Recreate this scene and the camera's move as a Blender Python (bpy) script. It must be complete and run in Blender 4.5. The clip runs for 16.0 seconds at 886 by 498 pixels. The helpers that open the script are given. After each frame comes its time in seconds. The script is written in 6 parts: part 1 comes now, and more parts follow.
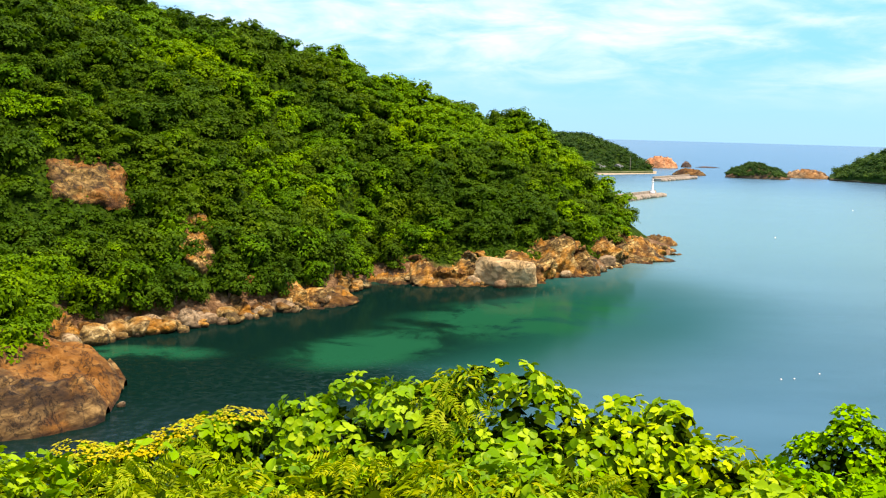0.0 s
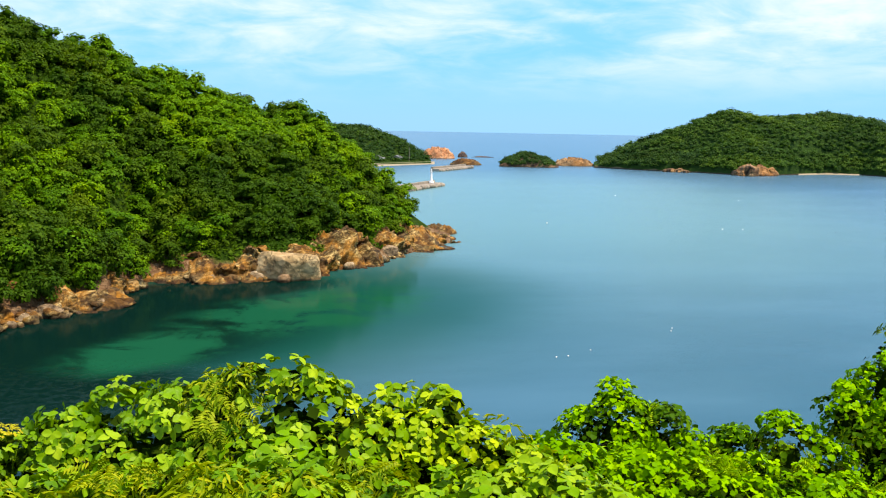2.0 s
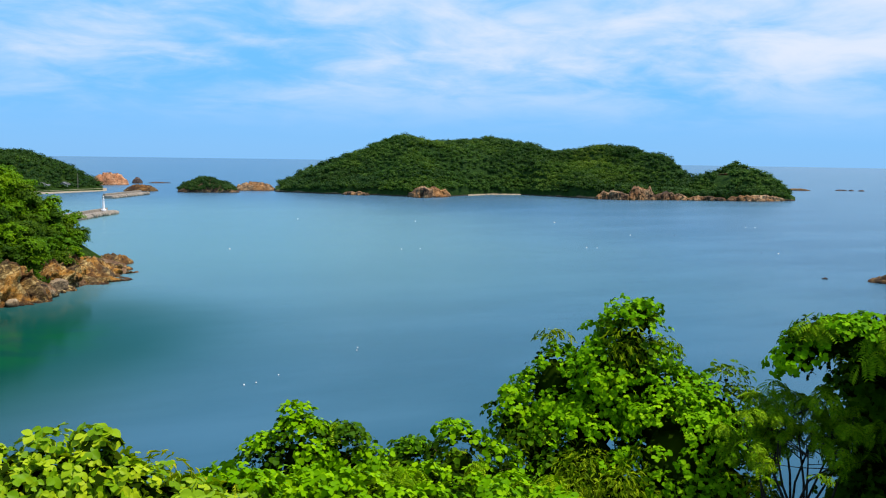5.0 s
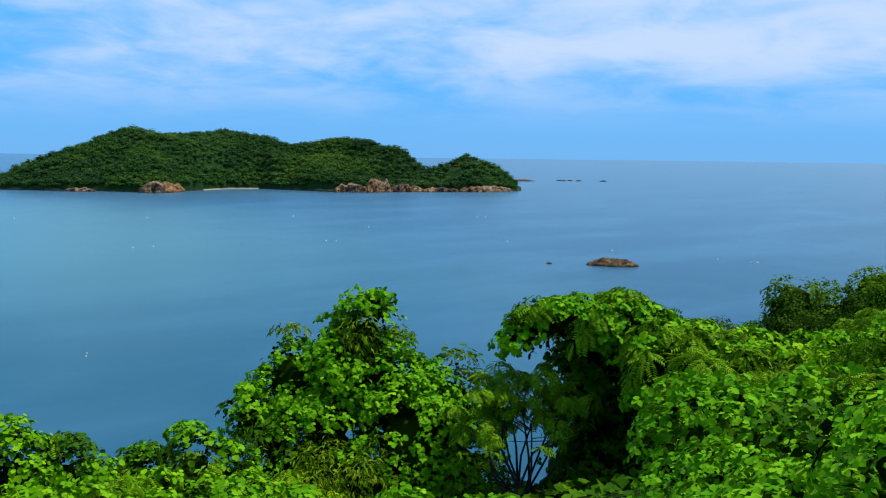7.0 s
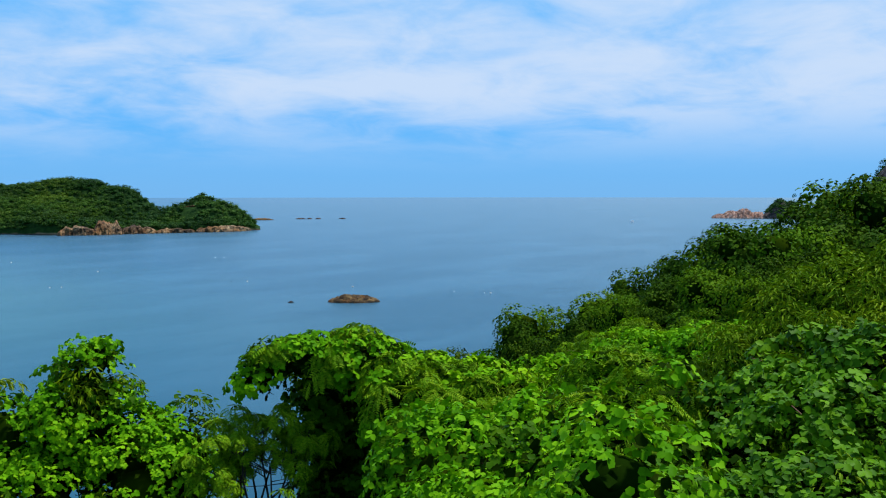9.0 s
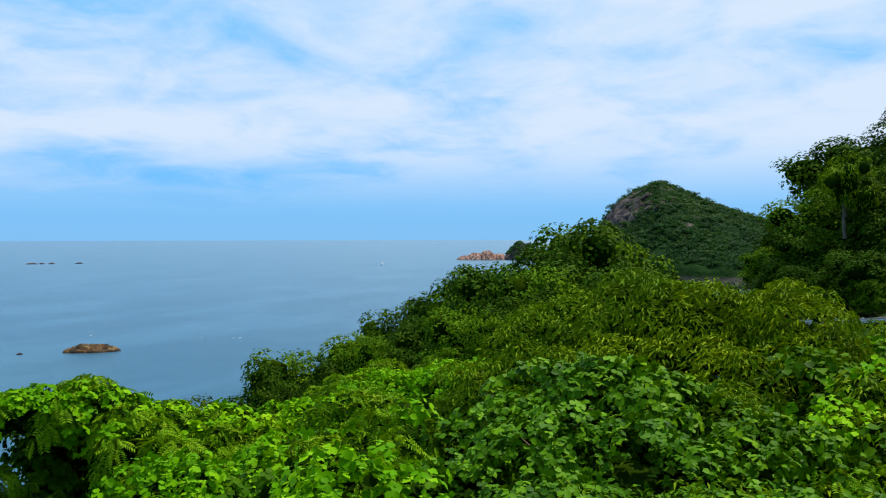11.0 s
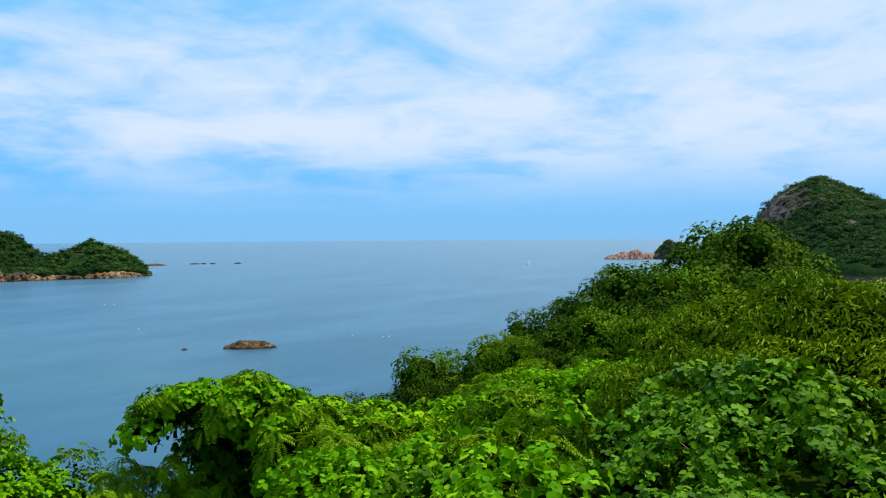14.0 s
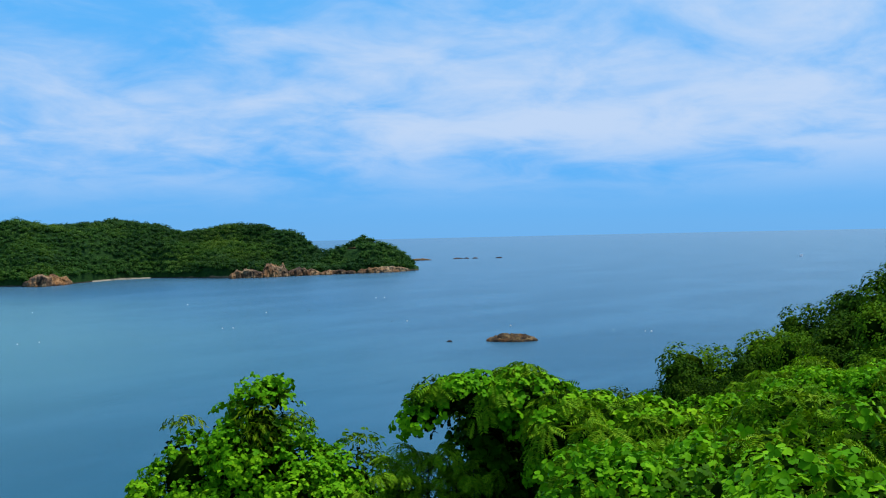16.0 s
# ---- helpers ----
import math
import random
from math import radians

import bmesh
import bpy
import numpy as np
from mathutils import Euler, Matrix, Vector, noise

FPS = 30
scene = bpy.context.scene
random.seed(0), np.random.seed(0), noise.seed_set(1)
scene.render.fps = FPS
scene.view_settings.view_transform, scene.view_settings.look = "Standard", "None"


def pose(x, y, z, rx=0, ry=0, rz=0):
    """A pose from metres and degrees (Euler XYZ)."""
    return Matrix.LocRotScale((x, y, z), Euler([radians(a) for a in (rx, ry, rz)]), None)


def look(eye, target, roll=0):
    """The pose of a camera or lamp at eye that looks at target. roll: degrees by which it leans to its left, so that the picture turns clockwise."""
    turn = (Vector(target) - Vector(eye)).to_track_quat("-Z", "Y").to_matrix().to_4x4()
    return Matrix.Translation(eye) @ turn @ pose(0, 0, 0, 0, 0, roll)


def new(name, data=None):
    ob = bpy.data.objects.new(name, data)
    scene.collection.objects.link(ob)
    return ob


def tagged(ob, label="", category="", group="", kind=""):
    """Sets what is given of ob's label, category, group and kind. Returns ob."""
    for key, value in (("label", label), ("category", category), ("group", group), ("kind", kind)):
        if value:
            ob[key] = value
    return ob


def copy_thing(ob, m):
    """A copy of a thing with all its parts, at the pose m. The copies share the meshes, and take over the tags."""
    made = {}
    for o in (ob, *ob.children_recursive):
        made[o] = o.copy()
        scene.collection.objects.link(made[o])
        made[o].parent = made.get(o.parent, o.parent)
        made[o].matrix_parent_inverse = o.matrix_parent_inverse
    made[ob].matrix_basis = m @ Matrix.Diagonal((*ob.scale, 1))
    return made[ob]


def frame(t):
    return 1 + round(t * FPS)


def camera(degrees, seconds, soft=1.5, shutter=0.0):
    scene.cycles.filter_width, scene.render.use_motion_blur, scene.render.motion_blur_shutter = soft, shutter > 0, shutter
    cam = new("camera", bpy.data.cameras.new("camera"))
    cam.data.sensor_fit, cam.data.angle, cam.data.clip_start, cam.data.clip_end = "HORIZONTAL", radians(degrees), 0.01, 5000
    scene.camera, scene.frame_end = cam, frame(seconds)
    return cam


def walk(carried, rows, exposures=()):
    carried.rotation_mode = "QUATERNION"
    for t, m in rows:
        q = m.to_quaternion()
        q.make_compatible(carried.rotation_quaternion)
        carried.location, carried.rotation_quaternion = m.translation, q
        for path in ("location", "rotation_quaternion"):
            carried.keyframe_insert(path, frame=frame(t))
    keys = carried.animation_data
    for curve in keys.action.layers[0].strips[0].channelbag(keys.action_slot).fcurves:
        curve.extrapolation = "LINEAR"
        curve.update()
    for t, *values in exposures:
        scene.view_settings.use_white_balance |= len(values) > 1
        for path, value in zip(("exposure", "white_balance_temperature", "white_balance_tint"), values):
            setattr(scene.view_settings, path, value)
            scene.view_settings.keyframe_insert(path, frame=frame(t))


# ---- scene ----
EYE = 28.0          # height of the eye above the sea
ARM = 0.42          # the camera swings on this radius round the one who holds it
cam = camera(49.13, 16.0, soft=1.1)


def held(yaw, pitch, roll):
    a = radians(-yaw)
    return pose(ARM * math.sin(a), ARM * math.cos(a), EYE, 90 + pitch, 0, yaw) @ pose(0, 0, 0, 0, 0, roll)


walk(cam, (
    (0, held(3.06, -7.05, 1.55)),
    (0.5, held(0.00, -6.95, 1.63)),
    (1, held(-2.89, -7.05, 1.61)),
    (1.5, held(-6.40, -7.13, 1.34)),
    (2, held(-9.79, -7.22, 1.06)),
    (2.5, held(-13.22, -7.02, 0.90)),
    (3, held(-15.99, -6.73, 0.82)),
    (3.5, held(-19.22, -6.39, 0.81)),
    (4, held(-22.37, -5.94, 0.90)),
    (4.2, held(-23.56, -5.76, 0.94)),
    (6.3, held(-37.99, -5.80, 0.81)),
    (6.5, held(-39.81, -5.81, 0.88)),
    (7, held(-43.70, -5.69, 0.66)),
    (7.5, held(-46.50, -5.43, 0.41)),
    (8, held(-49.77, -4.87, 0.23)),
    (8.5, held(-54.34, -4.14, 0.10)),
    (9, held(-58.94, -3.37, -0.03)),
    (9.5, held(-63.30, -2.37, -0.16)),
    (10, held(-67.13, -1.56, -0.22)),
    (10.2, held(-68.47, -1.34, -0.19)),
    (12.3, held(-77.99, -0.75, 0.01)),
    (12.5, held(-77.79, -0.74, -0.04)),
    (13, held(-74.15, -0.82, 0.06)),
    (13.5, held(-69.27, -0.88, -0.11)),
    (14, held(-64.97, -0.84, -0.42)),
    (14.5, held(-60.99, -0.76, -0.88)),
    (15, held(-57.31, -0.66, -1.10)),
    (15.5, held(-53.22, -0.72, -1.21)),
    (16, held(-49.72, -0.98, -1.28)),
), exposures=((0.0, 0.95, 8900, 23), (2.0, 0.74, 8000, 18), (3.5, 0.51, 7650, 19), (6.5, 0.10, 6200, 12), (7.5, 0.04, 6000, 10), (9.0, 0.06, 6250, 10), (12.5, 0.30, 6950, 10), (14.0, 0.24, 6800, 10), (15.0, 0.15, 6500, 10), (16.0, -0.05, 6000, 10)))

# ---- light ----
SUN_AZ, SUN_EL = 125.0, 66.0
sun = new("sun", bpy.data.lights.new("sun", "SUN"))
sun.data.energy, sun.data.angle, sun.data.color = 3.9, radians(4.0), (1.0, 0.96, 0.88)
sun.matrix_world = look((200 * math.sin(radians(SUN_AZ)), 200 * math.cos(radians(SUN_AZ)), 28 + 200 * math.tan(radians(SUN_EL))), (0, 0, 28))

world = bpy.data.worlds.new("world")
scene.world = world
world.use_nodes = True
wn, wl = world.node_tree.nodes, world.node_tree.links
wn.clear()


def wnode(kind, **kw):
    n = wn.new(kind)
    for k, v in kw.items():
        n.inputs[k].default_value = v
    return n


sky = wn.new("ShaderNodeTexSky")
sky.sky_type, sky.sun_disc = "NISHITA", False
sky.sun_elevation, sky.sun_rotation = radians(SUN_EL), radians(SUN_AZ)
sky.air_density, sky.dust_density, sky.ozone_density = 1.0, 0.4, 2.0
coord = wn.new("ShaderNodeTexCoord")
sep = wn.new("ShaderNodeSeparateXYZ")
wl.new(coord.outputs["Generated"], sep.inputs[0])


def wmath(op, a, b=None, c=None, clamp=False):
    n = wn.new("ShaderNodeMath")
    n.operation, n.use_clamp = op, clamp
    for i, v in enumerate((a, b, c)):
        if v is None:
            continue
        if isinstance(v, (int, float)):
            n.inputs[i].default_value = v
        else:
            wl.new(v, n.inputs[i])
    return n.outputs[0]


up = wmath("MAXIMUM", sep.outputs[2], 0.0)
# cloud sheets lie on a high plane: bearing over height, drawn out along the horizon
flat = wmath("ADD", up, 0.20)
comb = wn.new("ShaderNodeCombineXYZ")
wl.new(wmath("DIVIDE", sep.outputs[0], flat), comb.inputs[0])
wl.new(wmath("DIVIDE", sep.outputs[1], flat), comb.inputs[1])
big = wnode("ShaderNodeTexNoise", Scale=0.85, Detail=7.0, Roughness=0.55, Distortion=0.35)
fine = wnode("ShaderNodeTexNoise", Scale=3.0, Detail=8.0, Roughness=0.58, Distortion=0.5)
wl.new(comb.outputs[0], big.inputs["Vector"])
wl.new(comb.outputs[0], fine.inputs["Vector"])
cover = wmath("ADD", wmath("MULTIPLY", big.outputs["Fac"], 0.62), wmath("MULTIPLY", fine.outputs["Fac"], 0.38))
cover = wmath("ADD", cover, wmath("MULTIPLY", wmath("POWER", wmath("MAXIMUM", sep.outputs[0], 0.0), 3.0), 0.13))      # thicker towards the sun
ramp = wn.new("ShaderNodeMapRange")
ramp.interpolation_type = "SMOOTHSTEP"
ramp.inputs["From Min"].default_value, ramp.inputs["From Max"].default_value = 0.395, 0.68
wl.new(cover, ramp.inputs["Value"])
fade = wn.new("ShaderNodeMapRange")
fade.interpolation_type = "SMOOTHSTEP"
fade.inputs["From Min"].default_value, fade.inputs["From Max"].default_value = 0.012, 0.105
wl.new(up, fade.inputs["Value"])
cloud_fac = wmath("MULTIPLY", wmath("MULTIPLY", ramp.outputs[0], fade.outputs[0]), 0.70)
grad = wn.new("ShaderNodeValToRGB")
ge = grad.color_ramp.elements
ge[0].position, ge[0].color = 0.0, (0.15, 0.46, 0.86, 1)
ge[1].position, ge[1].color = 1.0, (0.07, 0.27, 0.70, 1)
for at, col in ((0.07, (0.090, 0.45, 0.95)), (0.22, (0.125, 0.49, 0.96)), (0.5, (0.10, 0.38, 0.83))):
    ge.new(at).color = (*col, 1)
wl.new(up, grad.inputs[0])
air = wn.new("ShaderNodeMix")
air.data_type, air.blend_type = "RGBA", "MIX"
air.inputs[0].default_value = 0.9
thin = wn.new("ShaderNodeMix")
thin.data_type, thin.blend_type = "RGBA", "MULTIPLY"
thin.inputs[0].default_value = 1.0
thin.inputs[7].default_value = (0.09, 0.09, 0.09, 1)
wl.new(sky.outputs[0], thin.inputs[6])
wl.new(thin.outputs[2], air.inputs[6])
wl.new(grad.outputs[0], air.inputs[7])
mixc = wn.new("ShaderNodeMix")
mixc.data_type = "RGBA"
wl.new(cloud_fac, mixc.inputs[0])
wl.new(air.outputs[2], mixc.inputs[6])
mixc.inputs[7].default_value = (0.76, 0.80, 0.87, 1)
bg = wn.new("ShaderNodeBackground")
bg.inputs["Strength"].default_value = 1.0
wl.new(mixc.outputs[2], bg.inputs["Color"])
wout = wn.new("ShaderNodeOutputWorld")
wl.new(bg.outputs[0], wout.inputs[0])


# ---- materials ----
class Mat:
    """A node material in the making."""

    def __init__(self, name):
        self.m = bpy.data.materials.new(name)
        self.m.use_nodes = True
        self.n, self.l = self.m.node_tree.nodes, self.m.node_tree.links
        self.b = self.n["Principled BSDF"]
        self.geo = self.n.new("ShaderNodeNewGeometry")
        self.pos = self.geo.outputs["Position"]

    def set(self, socket, value):
        if isinstance(value, bpy.types.NodeSocket):
            self.l.new(value, socket)
        else:
            socket.default_value = value

    def noise(self, scale, detail=5.0, rough=0.55, vec=None, stretch=None, dist=0.0):
        v = vec or self.pos
        if stretch:
            mp = self.n.new("ShaderNodeMapping")
            mp.inputs["Scale"].default_value = stretch
            self.l.new(v, mp.inputs["Vector"])
            v = mp.outputs[0]
        t = self.n.new("ShaderNodeTexNoise")
        t.inputs["Scale"].default_value, t.inputs["Detail"].default_value = scale, detail
        t.inputs["Roughness"].default_value, t.inputs["Distortion"].default_value = rough, dist
        self.l.new(v, t.inputs["Vector"])
        return t.outputs["Fac"]

    def voronoi(self, scale, feature="DISTANCE_TO_EDGE", stretch=None):
        v = self.pos
        if stretch:
            mp = self.n.new("ShaderNodeMapping")
            mp.inputs["Scale"].default_value = stretch
            self.l.new(v, mp.inputs["Vector"])
            v = mp.outputs[0]
        t = self.n.new("ShaderNodeTexVoronoi")
        t.feature = feature
        t.inputs["Scale"].default_value = scale
        self.l.new(v, t.inputs["Vector"])
        return t.outputs["Distance"]

    def ramp(self, fac, stops):
        r = self.n.new("ShaderNodeValToRGB")
        e = r.color_ramp.elements
        while len(e) < len(stops):
            e.new(0.5)
        for el, (p, c) in zip(e, stops):
            el.position, el.color = p, (*c, 1)
        self.l.new(fac, r.inputs[0])
        return r.outputs[0]

    def math(self, op, a, b=0.0, clamp=False):
        n = self.n.new("ShaderNodeMath")
        n.operation, n.use_clamp = op, clamp
        self.set(n.inputs[0], a)
        self.set(n.inputs[1], b)
        return n.outputs[0]

    def range(self, v, a, b, c=0.0, d=1.0):
        n = self.n.new("ShaderNodeMapRange")
        n.interpolation_type = "SMOOTHSTEP"
        for k, x in zip(("From Min", "From Max", "To Min", "To Max"), (a, b, c, d)):
            n.inputs[k].default_value = x
        self.l.new(v, n.inputs["Value"])
        return n.outputs[0]

    def mix(self, fac, a, b, blend="MIX"):
        n = self.n.new("ShaderNodeMix")
        n.data_type, n.blend_type = "RGBA", blend
        self.set(n.inputs[0], fac)
        self.set(n.inputs[6], a if isinstance(a, bpy.types.NodeSocket) else (*a, 1))
        self.set(n.inputs[7], b if isinstance(b, bpy.types.NodeSocket) else (*b, 1))
        return n.outputs[2]

    def bump(self, height, strength=0.5, distance=0.1):
        n = self.n.new("ShaderNodeBump")
        n.inputs["Strength"].default_value, n.inputs["Distance"].default_value = strength, distance
        self.l.new(height, n.inputs["Height"])
        self.l.new(n.outputs[0], self.b.inputs["Normal"])
        return n.outputs[0]

    def done(self, color, rough=0.7, spec=0.4):
        self.set(self.b.inputs["Base Color"], color if isinstance(color, bpy.types.NodeSocket) else (*color, 1))
        self.set(self.b.inputs["Roughness"], rough)
        self.b.inputs["Specular IOR Level"].default_value = spec
        return self.m


def leaf_material(name, dark, mid, light, clump=0.25, rough=0.5, glow=0.25, spec=0.07, single=False, each=0.5):
    """Leaves: one tone each, drifting from plant to plant; some light passes through."""
    k = Mat(name)
    fac = k.math("ADD", k.math("MULTIPLY", k.n.new("ShaderNodeObjectInfo").outputs["Random"] if single else k.geo.outputs["Random Per Island"], each), k.math("MULTIPLY", k.noise(clump, 3.0), 1.12 - each))
    col = k.ramp(fac, ((0.22, dark), (0.52, mid), (0.86, light)))
    col = k.mix(k.range(k.noise(clump * 0.3, 2.0), 0.45, 0.68), col, k.mix(1.0, col, (1.35, 1.12, 0.55), "MULTIPLY"))
    k.done(col, rough, spec)
    tr = k.n.new("ShaderNodeBsdfTranslucent")
    k.l.new(k.mix(1.0, col, (1.3, 1.25, 0.5), "MULTIPLY"), tr.inputs["Color"])
    mx = k.n.new("ShaderNodeMixShader")
    mx.inputs[0].default_value = glow
    k.l.new(k.b.outputs[0], mx.inputs[1])
    k.l.new(tr.outputs[0], mx.inputs[2])
    k.l.new(mx.outputs[0], k.n["Material Output"].inputs[0])
    return k.m


M = {}
M["kudzu"] = leaf_material("kudzu_leaf", (0.052, 0.150, 0.003), (0.118, 0.275, 0.004), (0.30, 0.46, 0.020), 1.1, 0.45, 0.16, 0.08, each=0.5)
M["kudzu_single"] = leaf_material("kudzu_single_leaf", (0.080, 0.20, 0.003), (0.14, 0.32, 0.004), (0.30, 0.48, 0.02), 1.1, 0.5, 0.20, 0.05, single=True)
M["vine"] = leaf_material("vine_leaf", (0.044, 0.155, 0.001), (0.100, 0.295, 0.002), (0.23, 0.48, 0.006), 0.5, 0.5, 0.15, 0.02, each=0.42)
M["fern"] = leaf_material("feather_leaf", (0.050, 0.130, 0.001), (0.115, 0.260, 0.002), (0.28, 0.43, 0.010), 0.6, 0.5, 0.15, 0.03, each=0.4)
M["frond"] = leaf_material("frond_leaf", (0.05, 0.11, 0.002), (0.14, 0.25, 0.004), (0.34, 0.42, 0.018), 1.0, 0.5, 0.28)
M["lance"] = leaf_material("lance_leaf", (0.036, 0.092, 0.001), (0.102, 0.205, 0.002), (0.24, 0.36, 0.010), 0.9, 0.5, 0.14, 0.03, each=0.45)
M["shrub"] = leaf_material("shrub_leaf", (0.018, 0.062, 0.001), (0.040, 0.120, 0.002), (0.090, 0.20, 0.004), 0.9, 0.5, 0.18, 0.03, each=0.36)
# darker copy of the vine leaf, shade put into its green
M["mound"] = leaf_material("shaded_vine_leaf", (0.020, 0.072, 0.001), (0.050, 0.148, 0.001), (0.13, 0.29, 0.004), 0.9, 0.5, 0.10, 0.05, each=0.5)
M["slope"] = leaf_material("hillside_leaf", (0.010, 0.034, 0.001), (0.026, 0.070, 0.002), (0.078, 0.145, 0.004), 0.35, 0.6, 0.10, 0.02, each=0.3)
M["slope_light"] = leaf_material("hillside_young_leaf", (0.022, 0.068, 0.001), (0.055, 0.138, 0.002), (0.14, 0.25, 0.005), 0.35, 0.6, 0.14, 0.02, each=0.3)
M["bay"] = leaf_material("bay_wood_leaf", (0.018, 0.070, 0.001), (0.046, 0.138, 0.002), (0.125, 0.27, 0.004), 0.10, 0.6, 0.2, each=0.24)
M["bay_light"] = leaf_material("bay_young_leaf", (0.030, 0.105, 0.001), (0.078, 0.205, 0.002), (0.19, 0.36, 0.005), 0.2, 0.6, 0.25, each=0.3)
M["bay_olive"] = leaf_material("bay_olive_leaf", (0.016, 0.046, 0.001), (0.038, 0.096, 0.002), (0.095, 0.18, 0.006), 0.2, 0.6, 0.2, each=0.3)
M["bay_dark"] = leaf_material("bay_oak_leaf", (0.012, 0.042, 0.001), (0.027, 0.078, 0.002), (0.066, 0.145, 0.004), 0.12, 0.6, 0.18, each=0.24)
M["isle"] = leaf_material("island_wood_leaf", (0.008, 0.032, 0.010), (0.023, 0.068, 0.016), (0.068, 0.138, 0.026), 0.03, 0.6, 0.2, each=0.28)
# lighter copy of the island leaf for pale patches and painted lit relief
M["isle_light"] = leaf_material("island_lit_leaf", (0.020, 0.062, 0.012), (0.046, 0.118, 0.018), (0.11, 0.195, 0.028), 0.03, 0.6, 0.2, each=0.28)
M["flower"] = leaf_material("yellow_flower", (0.30, 0.27, 0.006), (0.40, 0.36, 0.012), (0.50, 0.45, 0.03), 2.0, 0.6, 0.2)
# headland crowns' inner mass: shade between tufts put into the dark tone
M["bay_core"] = leaf_material("bay_shade_leaf", (0.008, 0.027, 0.001), (0.017, 0.048, 0.002), (0.036, 0.080, 0.003), 0.16, 0.8, 0.05, 0.0, each=0.1)
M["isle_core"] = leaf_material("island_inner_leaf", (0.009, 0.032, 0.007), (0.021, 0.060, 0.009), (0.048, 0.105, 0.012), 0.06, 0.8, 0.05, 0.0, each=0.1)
# near-black inner mass: the shade inside bushes put into the colour
M["core"] = leaf_material("shade_core_leaf", (0.005, 0.016, 0.001), (0.010, 0.028, 0.002), (0.022, 0.045, 0.003), 1.6, 0.9, 0.02, 0.0)

k = Mat("bark")
M["bark"] = k.done(k.ramp(k.noise(6.0, 6.0, stretch=(1, 1, 0.25)), ((0.3, (0.06, 0.045, 0.035)), (0.7, (0.20, 0.16, 0.12)))), 0.9)
k = Mat("dark_bark")
M["dark_bark"] = k.done(k.ramp(k.noise(9.0, 4.0), ((0.3, (0.018, 0.014, 0.010)), (0.7, (0.055, 0.042, 0.030)))), 0.9)
k = Mat("twig")
M["twig"] = k.done(k.ramp(k.noise(9.0, 4.0), ((0.3, (0.10, 0.06, 0.03)), (0.7, (0.26, 0.15, 0.07)))), 0.8)

k = Mat("forest_soil")
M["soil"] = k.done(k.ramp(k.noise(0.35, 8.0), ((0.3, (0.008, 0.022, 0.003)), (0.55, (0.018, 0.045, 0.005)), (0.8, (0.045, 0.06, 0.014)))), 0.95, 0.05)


def rock_material(name, dark, mid, light, rust, scale=0.25, rusty=(0.45, 0.62), wet=True, veins=0.55, bed=2.2, stains=0.7):
    k = Mat(name)
    tip = k.n.new("ShaderNodeMapping")
    tip.inputs["Rotation"].default_value = (radians(12), radians(24), 0)      # the beds dip seaward
    k.l.new(k.pos, tip.inputs["Vector"])
    lay = k.noise(scale * 2.0, 9.0, 0.66, vec=tip.outputs[0], stretch=(0.8, 0.8, bed), dist=0.5)
    col = k.ramp(lay, ((0.36, dark), (0.485, mid), (0.62, light)))
    col = k.mix(k.range(k.noise(scale * 0.55, 5.0), *rusty), col, k.mix(0.62, col, rust))
    stain = k.range(k.noise(scale * 0.42, 6.0, 0.62, vec=tip.outputs[0], stretch=(1, 1, 1.6), dist=0.7), 0.40, 0.56)
    dirt = 1 - stains
    col = k.mix(stain, k.mix(1.0, col, (dirt, dirt * 0.92, dirt * 0.88), "MULTIPLY"), col)
    vein = k.math("ABSOLUTE", k.math("SUBTRACT", k.noise(scale * 2.0, 8.0, 0.65, stretch=(1, 1, 0.55), dist=0.4), 0.5))
    crack = k.range(vein, 0.0, 0.016)
    col = k.mix(k.math("MULTIPLY", k.math("SUBTRACT", 1.0, crack), veins), col, (0.03, 0.024, 0.02))
    sepz = k.n.new("ShaderNodeSeparateXYZ")
    k.l.new(k.pos, sepz.inputs[0])
    if wet:
        line = k.math("ADD", sepz.outputs[2], k.math("MULTIPLY", k.noise(0.5, 3.0), 0.6))
        col = k.mix(k.range(line, 0.45, 0.95), k.mix(1.0, col, (0.30, 0.27, 0.24), "MULTIPLY"), col)
    h = k.math("ADD", k.math("MULTIPLY", lay, 0.8), k.math("MULTIPLY", crack, 0.5))
    h = k.math("ADD", h, k.math("MULTIPLY", k.noise(scale * 12, 6.0, 0.65), 0.35))
    h = k.math("ADD", h, k.math("MULTIPLY", k.voronoi(scale * 3.5, "F1", stretch=(1, 1, 1.6)), 0.7))
    k.bump(h, 0.9, 0.5 / max(scale * 4, 0.2) * 0.6)
    return k.done(col, 0.85, 0.3)


M["rock"] = rock_material("shore_rock", (0.026, 0.016, 0.005), (0.19, 0.112, 0.028), (0.52, 0.38, 0.15), (0.38, 0.15, 0.006), 0.42, (0.42, 0.58))
M["tan"] = rock_material("tan_rock", (0.04, 0.026, 0.008), (0.24, 0.16, 0.05), (0.54, 0.42, 0.20), (0.34, 0.14, 0.012), 0.42, (0.46, 0.64), veins=0.7, bed=1.2)
M["face"] = rock_material("face_rock", (0.03, 0.018, 0.006), (0.13, 0.078, 0.02), (0.30, 0.20, 0.07), (0.22, 0.075, 0.006), 0.42, (0.44, 0.6), veins=0.8, bed=1.2)
M["block"] = rock_material("block_rock", (0.24, 0.165, 0.07), (0.42, 0.30, 0.14), (0.53, 0.40, 0.21), (0.28, 0.14, 0.035), 0.2, (0.52, 0.72), veins=0.3, bed=0.7, stains=0.15)
